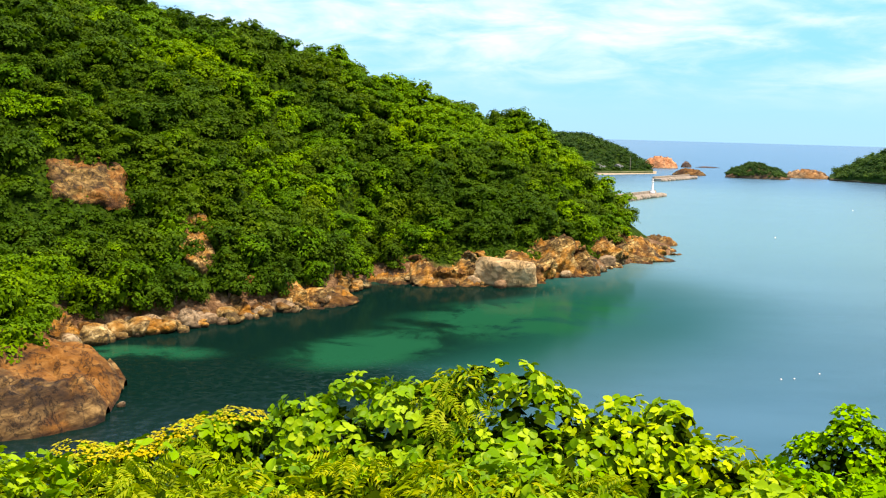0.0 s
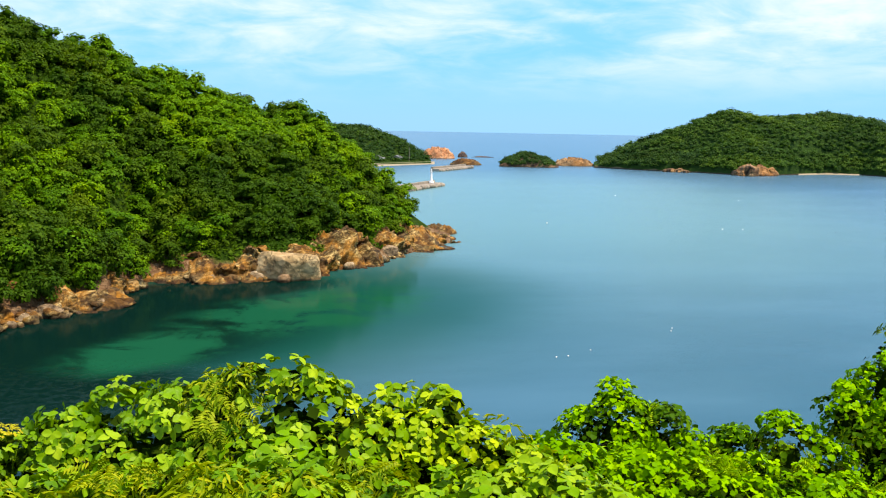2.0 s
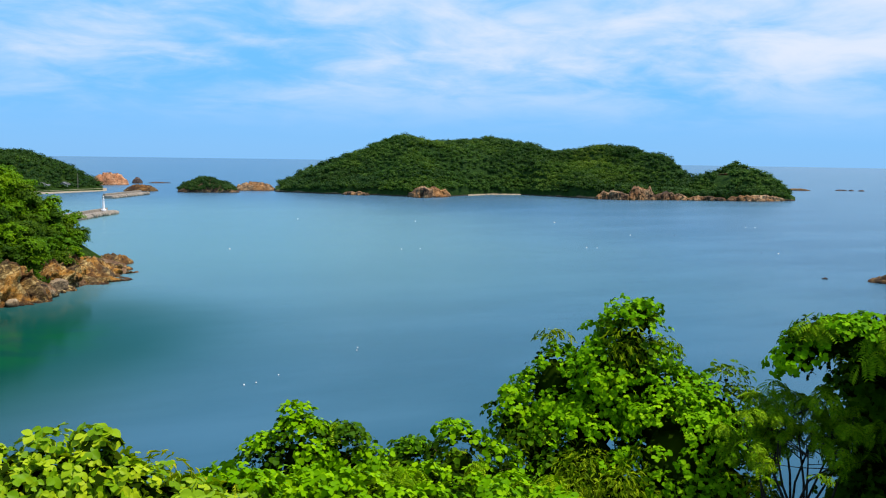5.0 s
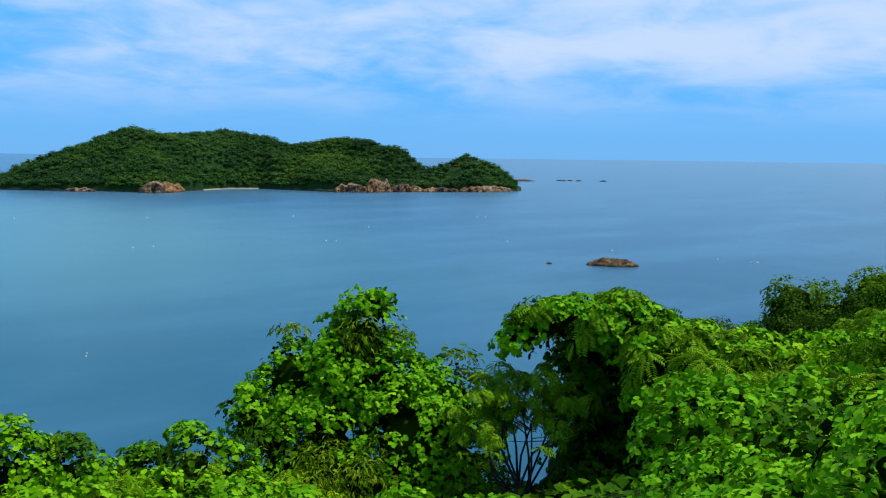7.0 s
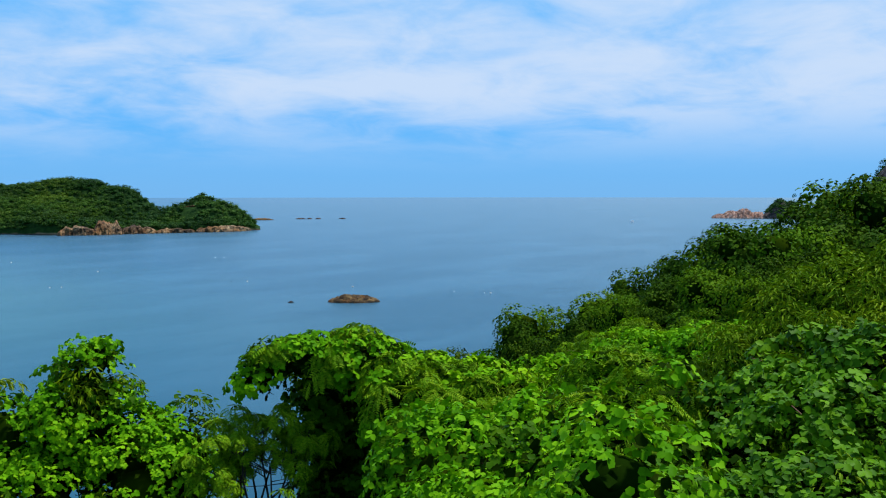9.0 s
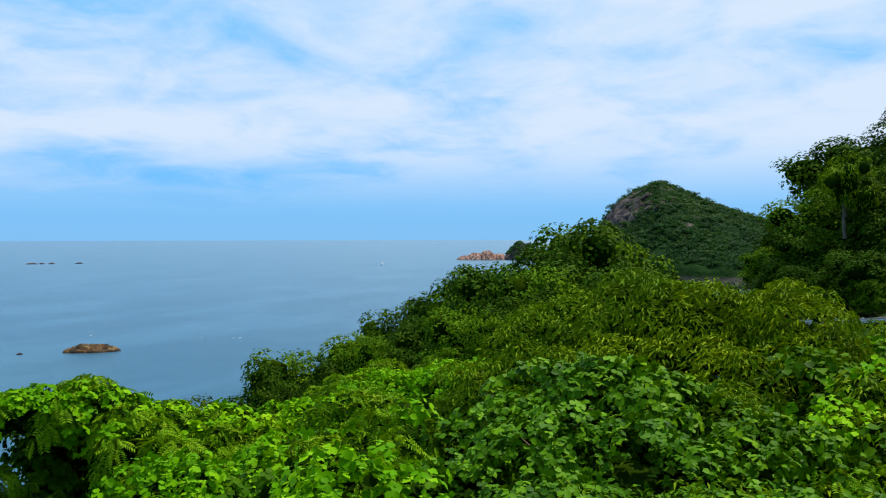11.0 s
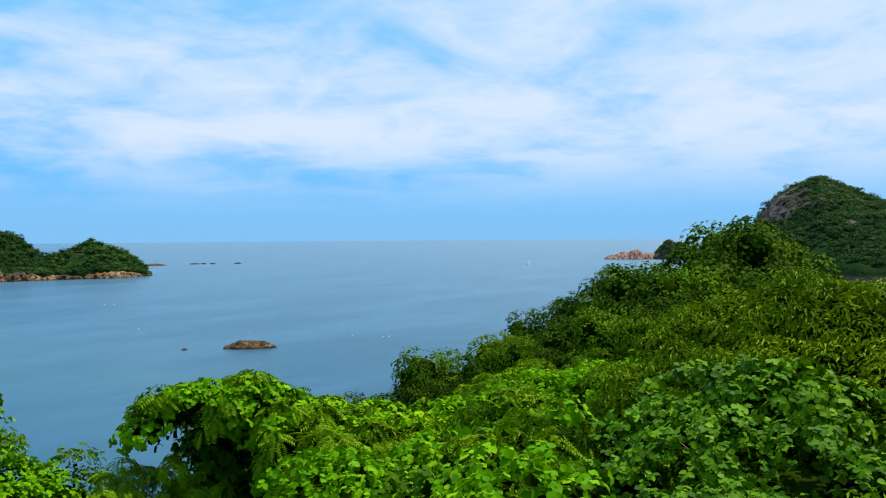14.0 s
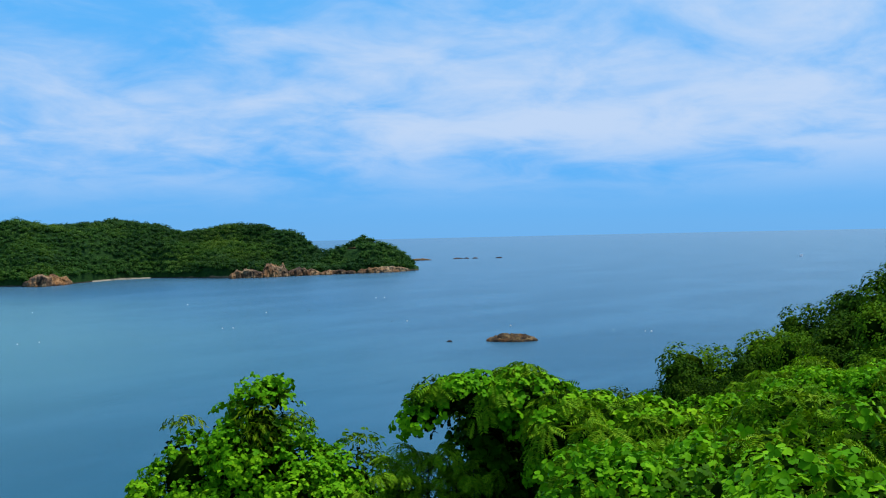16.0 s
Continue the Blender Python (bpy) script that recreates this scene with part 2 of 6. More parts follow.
M["slab"] = rock_material("rust_rock", (0.024, 0.014, 0.006), (0.098, 0.054, 0.016), (0.27, 0.17, 0.062), (0.25, 0.09, 0.006), 0.26, (0.44, 0.60), veins=0.5)
M["pale"] = rock_material("pale_rock", (0.09, 0.062, 0.034), (0.26, 0.19, 0.105), (0.44, 0.345, 0.215), (0.30, 0.16, 0.06), 0.26, (0.5, 0.68), stains=0.3)
M["isle_rock"] = rock_material("island_rock", (0.05, 0.030, 0.016), (0.22, 0.13, 0.06), (0.43, 0.29, 0.15), (0.34, 0.14, 0.03), 0.12, (0.45, 0.62))
M["orange"] = rock_material("orange_rock", (0.28, 0.12, 0.055), (0.50, 0.25, 0.12), (0.62, 0.37, 0.21), (0.55, 0.23, 0.09), 0.12, (0.4, 0.6), stains=0.3)
M["pink_rock"] = rock_material("pink_rock", (0.12, 0.06, 0.04), (0.36, 0.20, 0.14), (0.56, 0.37, 0.28), (0.40, 0.16, 0.08), 0.2, (0.5, 0.7), stains=0.4)
M["dark_rock"] = rock_material("dark_rock", (0.03, 0.025, 0.022), (0.08, 0.055, 0.045), (0.15, 0.11, 0.085), (0.16, 0.08, 0.05), 0.15, (0.5, 0.7))
M["grey_rock"] = rock_material("cliff_rock", (0.03, 0.028, 0.025), (0.08, 0.065, 0.055), (0.20, 0.15, 0.125), (0.17, 0.10, 0.07), 0.07, (0.5, 0.7), wet=False)

k = Mat("mountain_ground")
lay = k.noise(0.13, 8.0, 0.62, stretch=(1, 1, 0.6), dist=0.5)
stone = k.ramp(lay, ((0.3, (0.03, 0.026, 0.022)), (0.5, (0.09, 0.07, 0.055)), (0.72, (0.21, 0.16, 0.125))))
scrub = k.ramp(k.noise(0.4, 6.0), ((0.3, (0.006, 0.022, 0.004)), (0.7, (0.014, 0.042, 0.006))))
k.bump(lay, 1.0, 2.0)
mpz = k.n.new("ShaderNodeSeparateXYZ")
k.l.new(k.pos, mpz.inputs[0])
bare = k.range(k.math("ADD", k.noise(0.03, 4.0), k.range(mpz.outputs[2], 26.0, 44.0, 0.0, 0.05)), 0.60, 0.65)
bare = k.math("MAXIMUM", bare, k.range(mpz.outputs[2], 7.0, 4.0))
M["mount_ground"] = k.done(k.mix(bare, scrub, stone), 0.95, 0.05)

k = Mat("headland_ground")
spz = k.n.new("ShaderNodeSeparateXYZ")
k.l.new(k.pos, spz.inputs[0])
lay = k.noise(0.6, 8.0, 0.62, stretch=(1, 1, 2.0), dist=0.6)
stone = k.ramp(lay, ((0.3, (0.035, 0.020, 0.012)), (0.5, (0.16, 0.09, 0.045)), (0.72, (0.34, 0.23, 0.13))))
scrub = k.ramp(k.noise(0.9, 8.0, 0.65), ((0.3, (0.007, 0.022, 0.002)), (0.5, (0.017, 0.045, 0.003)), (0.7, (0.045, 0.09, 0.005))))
line = k.math("ADD", k.math("MULTIPLY", k.noise(0.12, 4.0), 7.0), -0.5)
k.bump(k.math("ADD", lay, k.noise(1.6, 6.0)), 1.0, 0.6)
M["head_ground"] = k.done(k.mix(k.range(k.math("SUBTRACT", spz.outputs[2], line), -0.5, 0.8), stone, scrub), 0.95, 0.05)

k = Mat("island_ground")
spz = k.n.new("ShaderNodeSeparateXYZ")
k.l.new(k.pos, spz.inputs[0])
lay = k.noise(0.22, 8.0, 0.62, stretch=(1, 1, 2.2), dist=0.6)
stone = k.ramp(lay, ((0.3, (0.09, 0.055, 0.035)), (0.5, (0.32, 0.20, 0.11)), (0.72, (0.50, 0.35, 0.21))))
scrub = k.ramp(k.noise(0.5, 6.0), ((0.3, (0.009, 0.030, 0.005)), (0.7, (0.024, 0.062, 0.008))))
line = k.math("ADD", k.math("MULTIPLY", k.noise(0.035, 4.0), 9.0), -4.6)
green = k.range(k.math("SUBTRACT", spz.outputs[2], line), -0.6, 1.2)
col = k.mix(green, stone, scrub)
col = k.mix(k.range(spz.outputs[2], 0.4, 0.9), (0.05, 0.04, 0.03), col)
k.bump(lay, 0.9, 1.2)
M["isle_ground"] = k.done(col, 0.9, 0.1)
k = Mat("concrete")
M["concrete"] = k.done(k.ramp(k.noise(0.5, 7.0), ((0.3, (0.17, 0.145, 0.11)), (0.7, (0.33, 0.29, 0.23)))), 0.9)
k = Mat("white_paint")
M["white"] = k.done(k.ramp(k.noise(1.5, 5.0), ((0.3, (0.74, 0.74, 0.73)), (0.7, (0.84, 0.84, 0.83)))), 0.5)
k = Mat("galvanised_steel")
k.b.inputs["Metallic"].default_value = 0.7
M["steel"] = k.done(k.ramp(k.noise(2.0, 5.0), ((0.3, (0.48, 0.50, 0.52)), (0.7, (0.66, 0.68, 0.70)))), 0.45)
k = Mat("asphalt")
M["asphalt"] = k.done(k.ramp(k.noise(3.0, 8.0, 0.7), ((0.3, (0.035, 0.035, 0.036)), (0.7, (0.07, 0.07, 0.07)))), 0.9)
k = Mat("sand")
M["sand"] = k.done(k.ramp(k.noise(0.6, 6.0), ((0.3, (0.22, 0.18, 0.12)), (0.7, (0.33, 0.28, 0.20)))), 0.95)
k = Mat("buoy_plastic")
M["buoy"] = k.done(k.ramp(k.noise(4.0, 3.0), ((0.3, (0.70, 0.70, 0.68)), (0.7, (0.82, 0.82, 0.80)))), 0.4)
k = Mat("dark_plastic")
M["buoy_dark"] = k.done(k.ramp(k.noise(4.0, 3.0), ((0.3, (0.03, 0.03, 0.035)), (0.7, (0.07, 0.07, 0.08)))), 0.5)
k = Mat("roof_tile")
M["roof"] = k.done(k.ramp(k.noise(1.0, 4.0), ((0.3, (0.10, 0.10, 0.11)), (0.7, (0.20, 0.20, 0.21)))), 0.7)

# the sea: body from bottom depth plus painted-in reflections, gloss from the surface
k = Mat("sea_water")


def patch(cx, cy, rx, ry, turn):
    mp = k.n.new("ShaderNodeMapping")
    mp.vector_type = "TEXTURE"
    mp.inputs["Location"].default_value = (cx, cy, 0)
    mp.inputs["Rotation"].default_value = (0, 0, radians(turn))
    mp.inputs["Scale"].default_value = (rx, ry, 1)
    k.l.new(k.pos, mp.inputs["Vector"])
    g = k.n.new("ShaderNodeTexGradient")
    g.gradient_type = "SPHERICAL"
    k.l.new(mp.outputs[0], g.inputs[0])
    return g.outputs["Fac"]


shoal = k.math("MAXIMUM", patch(-15, 122, 19, 11, 55), patch(-44, 113, 14, 6, 10))
shoal = k.math("MAXIMUM", shoal, patch(6, 147, 32, 17, 42))
rag = k.range(k.noise(0.085, 7.0, 0.62, dist=0.5), 0.34, 0.58)
sand_bed = k.range(k.math("MULTIPLY", shoal, k.math("ADD", k.math("MULTIPLY", rag, 0.95), 0.16)), 0.03, 0.58)
# dark cove: deep bottom, with the headland's reflection put into the colour
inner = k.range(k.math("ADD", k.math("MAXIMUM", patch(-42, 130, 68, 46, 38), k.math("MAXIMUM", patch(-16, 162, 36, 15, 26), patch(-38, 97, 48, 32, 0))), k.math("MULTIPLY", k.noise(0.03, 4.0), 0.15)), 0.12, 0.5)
bay = k.range(k.math("ADD", patch(78, 370, 215, 325, -10), k.math("MULTIPLY", k.noise(0.012, 4.0), 0.25)), 0.12, 0.85)
streak = k.range(k.noise(0.012, 5.0, stretch=(1, 2.5, 1)), 0.4, 0.65)
deep = k.mix(streak, (0.014, 0.076, 0.120), (0.030, 0.108, 0.164))
# pale outer bay: the clouds' reflection put into the body colour
body = k.mix(bay, deep, (0.078, 0.190, 0.186))
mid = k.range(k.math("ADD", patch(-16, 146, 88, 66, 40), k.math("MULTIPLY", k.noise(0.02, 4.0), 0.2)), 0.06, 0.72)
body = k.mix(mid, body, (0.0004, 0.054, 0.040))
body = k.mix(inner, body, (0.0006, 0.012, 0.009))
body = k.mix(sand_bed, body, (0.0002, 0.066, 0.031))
# the cove lies in the lee: calmer water that mirrors the headland
lee = k.range(patch(-20, 150, 86, 62, 42), 0.03, 0.34)
chop = k.noise(2.0, 6.0, 0.65, stretch=(1, 1.6, 1))
swell = k.noise(0.16, 4.0, 0.55, stretch=(1, 1.8, 1))
patchy = k.math("MULTIPLY", k.range(k.noise(0.02, 4.0), 0.35, 0.65, 0.4, 1.0), k.math("SUBTRACT", 1.0, k.math("MULTIPLY", lee, 0.15)))
# a breeze ruffles the mouth of the inlet below the eye
breeze = k.range(k.math("ADD", patch(-30, 84, 46, 44, 20), k.math("MULTIPLY", k.noise(0.06, 4.0), 0.3)), 0.22, 0.62)
ripple = k.math("MULTIPLY", k.noise(1.3, 5.0, 0.7, stretch=(1, 1.3, 1)), k.math("MULTIPLY", breeze, 0.5))
waves_height = k.math("MULTIPLY", k.math("MULTIPLY", k.math("ADD", k.math("MULTIPLY", chop, 0.55), swell), k.math("SUBTRACT", 1.0, k.math("MULTIPLY", lee, 0.80))), patchy)
k.bump(k.math("ADD", waves_height, ripple), 0.34, 0.30)
k.b.inputs["IOR"].default_value = 1.33
for link in list(k.b.inputs["Normal"].links):
    waves = link.from_socket
body_shader = k.n.new("ShaderNodeBsdfDiffuse")
gloss = k.n.new("ShaderNodeBsdfGlossy")
gloss.inputs["Color"].default_value = (0.72, 0.90, 0.98, 1)
k.l.new(k.math("SUBTRACT", 0.27, k.math("MULTIPLY", lee, 0.22)), gloss.inputs["Roughness"])
fres = k.n.new("ShaderNodeFresnel")
fres.inputs["IOR"].default_value = 1.33
mixs = k.n.new("ShaderNodeMixShader")
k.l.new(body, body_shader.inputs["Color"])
k.l.new(waves, gloss.inputs["Normal"])
k.l.new(waves, fres.inputs["Normal"])
k.l.new(k.math("MULTIPLY", fres.outputs[0], k.math("ADD", k.math("SUBTRACT", 0.55, k.math("MULTIPLY", lee, 0.31)), k.math("MULTIPLY", breeze, k.range(k.noise(0.95, 4.0, 0.7), 0.42, 0.68, -0.22, 0.55)))), mixs.inputs[0])
k.l.new(body_shader.outputs[0], mixs.inputs[1])
k.l.new(gloss.outputs[0], mixs.inputs[2])
k.l.new(mixs.outputs[0], k.n["Material Output"].inputs[0])
M["sea"] = k.m


# ---- helpers for meshes ----
def mesh_from(name, verts, faces):
    """A mesh from arrays; all faces have the same number of corners."""
    me = bpy.data.meshes.new(name)
    verts = np.asarray(verts, np.float32)
    faces = np.asarray(faces, np.int32)
    c = faces.shape[1]
    me.vertices.add(len(verts))
    me.vertices.foreach_set("co", verts.ravel())
    me.loops.add(faces.size)
    me.loops.foreach_set("vertex_index", faces.ravel())
    me.polygons.add(len(faces))
    me.polygons.foreach_set("loop_start", np.arange(0, faces.size, c, dtype=np.int32))
    me.update(calc_edges=True)
    return me


def solid(name, verts, faces, mat, parent=None, smooth=False, label=""):
    me = mesh_from(name, verts, faces)
    me.materials.append(M[mat])
    if smooth:
        me.polygons.foreach_set("use_smooth", np.ones(len(me.polygons), bool))
    ob = new(name, me)
    ob.parent = parent
    if label:
        tagged(ob, label)
    return ob


def part(name, bm, mat, parent, label="", smooth=False):
    me = bpy.data.meshes.new(name)
    bm.to_mesh(me)
    bm.free()
    me.materials.append(M[mat])
    if smooth:
        me.polygons.foreach_set("use_smooth", np.ones(len(me.polygons), bool))
    ob = new(name, me)
    ob.parent = parent
    if label:
        tagged(ob, label)
    return ob


def empty(name, x=0.0, y=0.0, z=0.0, rz=0.0):
    ob = new(name)
    ob.matrix_basis = pose(x, y, z, 0, 0, rz)
    return ob


def bearing(az, d):
    a = np.radians(az)
    return d * np.sin(a), d * np.cos(a)


def sstep(a, b, x):
    t = np.clip((np.asarray(x, float) - a) / (b - a), 0, 1)
    return t * t * (3 - 2 * t)


# value noise on a lattice, for whole arrays
LAT = np.random.RandomState(5).rand(64, 64, 64).astype(np.float32)


def vnoise(p):
    p = np.asarray(p, float)
    i = np.floor(p).astype(int)
    f = p - i
    f = f * f * (3 - 2 * f)
    out = 0.0
    for dx in (0, 1):
        for dy in (0, 1):
            for dz in (0, 1):
                w = (f[..., 0] if dx else 1 - f[..., 0]) * (f[..., 1] if dy else 1 - f[..., 1]) * (f[..., 2] if dz else 1 - f[..., 2])
                out = out + w * LAT[(i[..., 0] + dx) % 64, (i[..., 1] + dy) % 64, (i[..., 2] + dz) % 64]
    return out * 2 - 1


def facets(u, v, seed):
    """Cracked blocks: a tilted plane for each cell of a jittered lattice, and the nearness of the joint."""
    u, v = np.broadcast_arrays(np.asarray(u, float), np.asarray(v, float))
    iu, iv = np.floor(u).astype(int), np.floor(v).astype(int)
    best, second, out = np.full(u.shape, 9.0), np.full(u.shape, 9.0), np.zeros(u.shape)
    for a in (-1, 0, 1):
        for b in (-1, 0, 1):
            cu, cv = iu + a, iv + b
            r = [LAT[cu % 64, cv % 64, (seed + q) % 64] for q in range(5)]
            du, dv = u - cu - r[0], v - cv - r[1]
            d = np.hypot(du, dv)
            h = (r[2] * 2 - 1) + (r[3] * 2 - 1) * du * 0.9 + (r[4] * 2 - 1) * dv * 0.9
            near = d < best
            second = np.where(near, best, np.minimum(second, d))
            out = np.where(near, h, out)
            best = np.where(near, d, best)
    return out, second - best


def fbm(p, octaves=4):
    p = np.asarray(p, float)
    s, a = 0.0, 1.0
    for o in range(octaves):
        s = s + a * vnoise(p * 2 ** o + 17.3 * o)
        a *= 0.5
    return s


def xyz(x, y, z=0.0):
    return np.stack(np.broadcast_arrays(np.asarray(x, float), y, z), -1)


def sheet(nu, nv):
    """Quads of a grid of nu x nv points, rows along u."""
    i = np.arange((nu - 1) * nv).reshape(nu - 1, nv)[:, :-1].ravel()
    return np.stack([i, i + nv, i + nv + 1, i + 1], 1)


def icosphere(sub):
    bm = bmesh.new()
    bmesh.ops.create_icosphere(bm, subdivisions=sub, radius=1.0)
    v = np.array([q.co[:] for q in bm.verts])
    f = np.array([[q.index for q in p.verts] for p in bm.faces])
    bm.free()
    return v, f


ICO = {s: icosphere(s) for s in (1, 2, 3, 4)}

# leaf shapes, lying in xy with the stalk at the origin and the tip along y
TRI = (np.array([(-0.45, 0.05, 0.04), (0.45, 0.15, 0.04), (0, 1, -0.05)]), np.array([(0, 1, 2)]))
RHOMB = (np.array([(0, 0, 0), (-0.45, 0.5, 0.10), (0, 1, -0.06), (0.45, 0.5, 0.10)]), np.array([(0, 3, 2), (0, 2, 1)]))
HEX = (np.array([(0, 0.06, 0), (-0.47, 0.20, 0.09), (-0.45, 0.68, 0.07), (0, 1.0, -0.08), (0.45, 0.68, 0.07), (0.47, 0.20, 0.09)]), np.array([(0, 5, 4), (0, 4, 3), (0, 3, 2), (0, 2, 1)]))
LANCE = (np.array([(0, 0, 0), (-0.13, 0.42, 0.06), (0, 1.0, -0.20), (0.13, 0.42, 0.06)]), np.array([(0, 3, 2), (0, 2, 1)]))


def make_trifoliate(fine=False):
    """Three broad leaflets on one stalk."""
    blade = np.array([(-0.45, 0.16, 0.06), (-0.47, 0.62, 0.05), (0, 0.98, -0.10), (0.47, 0.62, 0.05), (0.45, 0.16, 0.06)])
    if fine:
        blade = np.array([(-0.26, 0.0, 0.03), (-0.47, 0.24, 0.08), (-0.46, 0.58, 0.07), (-0.24, 0.86, 0.0), (0, 1.0, -0.12), (0.24, 0.86, 0.0), (0.46, 0.58, 0.07), (0.47, 0.24, 0.08), (0.26, 0.0, 0.03)])
    v, f = [(0, 0, 0)], []
    for turn, size, drop in ((0.0, 1.0, -0.22), (1.55, 0.84, -0.50), (-1.40, 0.92, 0.14)):
        c, d, n = math.cos(turn) * size, math.sin(turn) * size, len(v)
        for x, y, z in blade:
            y = y + 0.12
            v.append((c * x - d * y, d * x + c * y, z * size + drop * y))
        f += [(0, n + i, n + i - 1) for i in range(len(blade) - 1, 0, -1)]
    return np.array(v), np.array(f)


TRIFOLIATE, ROUND_LEAVES = make_trifoliate(), make_trifoliate(True)


def make_frond(pairs=7):
    v, f = [], []
    for i in range(pairs):
        y = 0.12 + 0.82 * i / pairs
        z = -0.30 * y * y
        for s in (-1, 1):
            n = len(v)
            ln = 0.34 * math.sin(0.5 + 2.2 * y)
            v += [(0, y, z), (s * ln * 0.5, y - 0.005, z + 0.03), (s * ln, y + 0.12, z - 0.07), (s * ln * 0.45, y + 0.10, z + 0.02)]
            f += [(n, n + 1, n + 2), (n, n + 2, n + 3)] if s > 0 else [(n, n + 2, n + 1), (n, n + 3, n + 2)]
    return np.array(v), np.array(f)


FROND = make_frond()


def unit(v):
    return v / np.maximum(np.linalg.norm(v, axis=-1, keepdims=True), 1e-9)


def cards(rng, P, N, size, shape, droop=0.0, spin=None):
    """Leaves of one shape at the points P, facing N: arrays of corners and faces."""
    tv, tf = shape
    n = len(P)
    N = unit(N)
    r = rng.normal(size=(n, 3))
    if spin is not None:
        r = r * 0.35 + spin
    if droop:
        r = r * (1 - droop) + np.array((0, 0, -1.0)) * droop * 1.6
    T = unit(r - (r * N).sum(1, keepdims=True) * N)
    B = np.cross(T, N)
    s = np.broadcast_to(np.asarray(size, float), (n,))[:, None, None]
    tv = tv - np.array((0, 0.35, 0))
    V = P[:, None, :] + s * (tv[None, :, :1] * B[:, None] + tv[None, :, 1:2] * T[:, None] + tv[None, :, 2:] * N[:, None])
    F = tf[None] + (np.arange(n) * len(tv))[:, None, None]
    return V.reshape(-1, 3), F.reshape(-1, 3)


def join(parts):
    vs, fs, o = [], [], 0
    for v, f in parts:
        vs.append(v)
        fs.append(f + o)
        o += len(v)
    return np.concatenate(vs), np.concatenate(fs)


def on_lobes(rng, lobes, per_m2, lo=-0.55):
    """Points on the outside of a cluster of lobes (x, y, z, radius, height radius), with their outward directions."""
    Ps, Ns = [], []
    L = np.asarray(lobes, float)
    for i, (x, y, z, r, h) in enumerate(L):
        n = int(per_m2 * 4 * math.pi * ((r * r + 2 * r * h) / 3)) + 3
        u = unit(rng.normal(size=(n, 3)))
        u = u[u[:, 2] > lo]
        wob = 1 + 0.22 * fbm(u * 2.6 + 7.7 * i, 3)[:, None] + rng.uniform(-0.10, 0.05, (len(u), 1))
        p = u * np.array((r, r, h)) * wob + (x, y, z)
        keep = np.ones(len(p), bool)
        for j, (x2, y2, z2, r2, h2) in enumerate(L):
            if j != i:
                keep &= ((p[:, 0] - x2) / r2) ** 2 + ((p[:, 1] - y2) / r2) ** 2 + ((p[:, 2] - z2) / h2) ** 2 > 0.80
        Ps.append(p[keep])
        Ns.append(unit(u / np.array((r, r, h)))[keep])
    return np.concatenate(Ps), np.concatenate(Ns)


def tufted(rng, lobes, rt, per, flat=0.55, lo=-0.4, cover=1.0, up=0.8):
    """Leaves gathered in domed tufts over a cluster of lobes: places, facings, ways outward from the tuft, and each leaf's tuft centre."""
    L = np.asarray(lobes, float)
    C, D = [], []
    for i, (x, y, z, r, h) in enumerate(L):
        n = int(cover * 4 * (r * r + 2 * r * h) / 3 / rt ** 2) + 3
        u = unit(rng.normal(size=(n, 3)))
        u = u[u[:, 2] > lo]
        wob = 1 + 0.16 * fbm(u * 2.3 + 7.7 * i, 2)[:, None] + rng.uniform(-0.12, 0.06, (len(u), 1))
        c = u * np.array((r, r, h)) * wob + (x, y, z)
        keep = np.ones(len(c), bool)
        for j, (x2, y2, z2, r2, h2) in enumerate(L):
            if j != i:
                keep &= ((c[:, 0] - x2) / r2) ** 2 + ((c[:, 1] - y2) / r2) ** 2 + ((c[:, 2] - z2) / h2) ** 2 > 0.72
        C.append(c[keep])
        D.append(unit(u / np.array((r, r, h)))[keep])
    C, D = np.concatenate(C), np.concatenate(D)
    t = rt * rng.uniform(0.6, 1.45, len(C))
    m = np.maximum((per * (t / rt) ** 2 * rng.uniform(0.7, 1.3, len(C))).astype(int), 3)
    k = np.repeat(np.arange(len(C)), m)
    axis = unit(0.75 * D + np.array((0, 0, up)))[k]
    u = unit(rng.normal(size=(len(k), 3)))
    a = (u * axis).sum(1, keepdims=True)
    u = np.where(a < -0.15, u - 2 * a * axis, u)
    a = (u * axis).sum(1, keepdims=True)
    side = u - a * axis
    P = C[k] + t[k][:, None] * (side + axis * a * flat) * rng.uniform(0.72, 1.06, (len(k), 1))
    N = axis * 0.85 + u * 0.6
    return P, N, side, C[k]


def cores(lobes, scale=0.84, sub=2):
    parts = []
    for i, (x, y, z, r, h) in enumerate(lobes):
        v, f = ICO[sub]
        w = 1 + 0.18 * fbm(v * 2.3 + 7.7 * i, 2)[:, None]
        parts.append((v * w * np.array((r, r, h)) * scale + (x, y, z), f))
    return join(parts)


def tube(points, r0, r1, sides=6):
    """A tapered branch through points."""
    P = np.asarray(points, float)
    n = len(P)
    d = unit(np.gradient(P, axis=0))
    a = unit(np.cross(d, (0.31, 0.87, 0.2)))
    b = np.cross(d, a)
    ang = np.arange(sides) * 2 * np.pi / sides
    rad = np.linspace(r0, r1, n)[:, None, None]
    V = P[:, None] + rad * (np.cos(ang)[None, :, None] * a[:, None] + np.sin(ang)[None, :, None] * b[:, None])
    F = []
    for i in range(n - 1):
        for s in range(sides):
            t = (s + 1) % sides
            F += [(i * sides + s, i * sides + t, (i + 1) * sides + t), (i * sides + s, (i + 1) * sides + t, (i + 1) * sides + s)]
    return V.reshape(-1, 3), np.array(F)


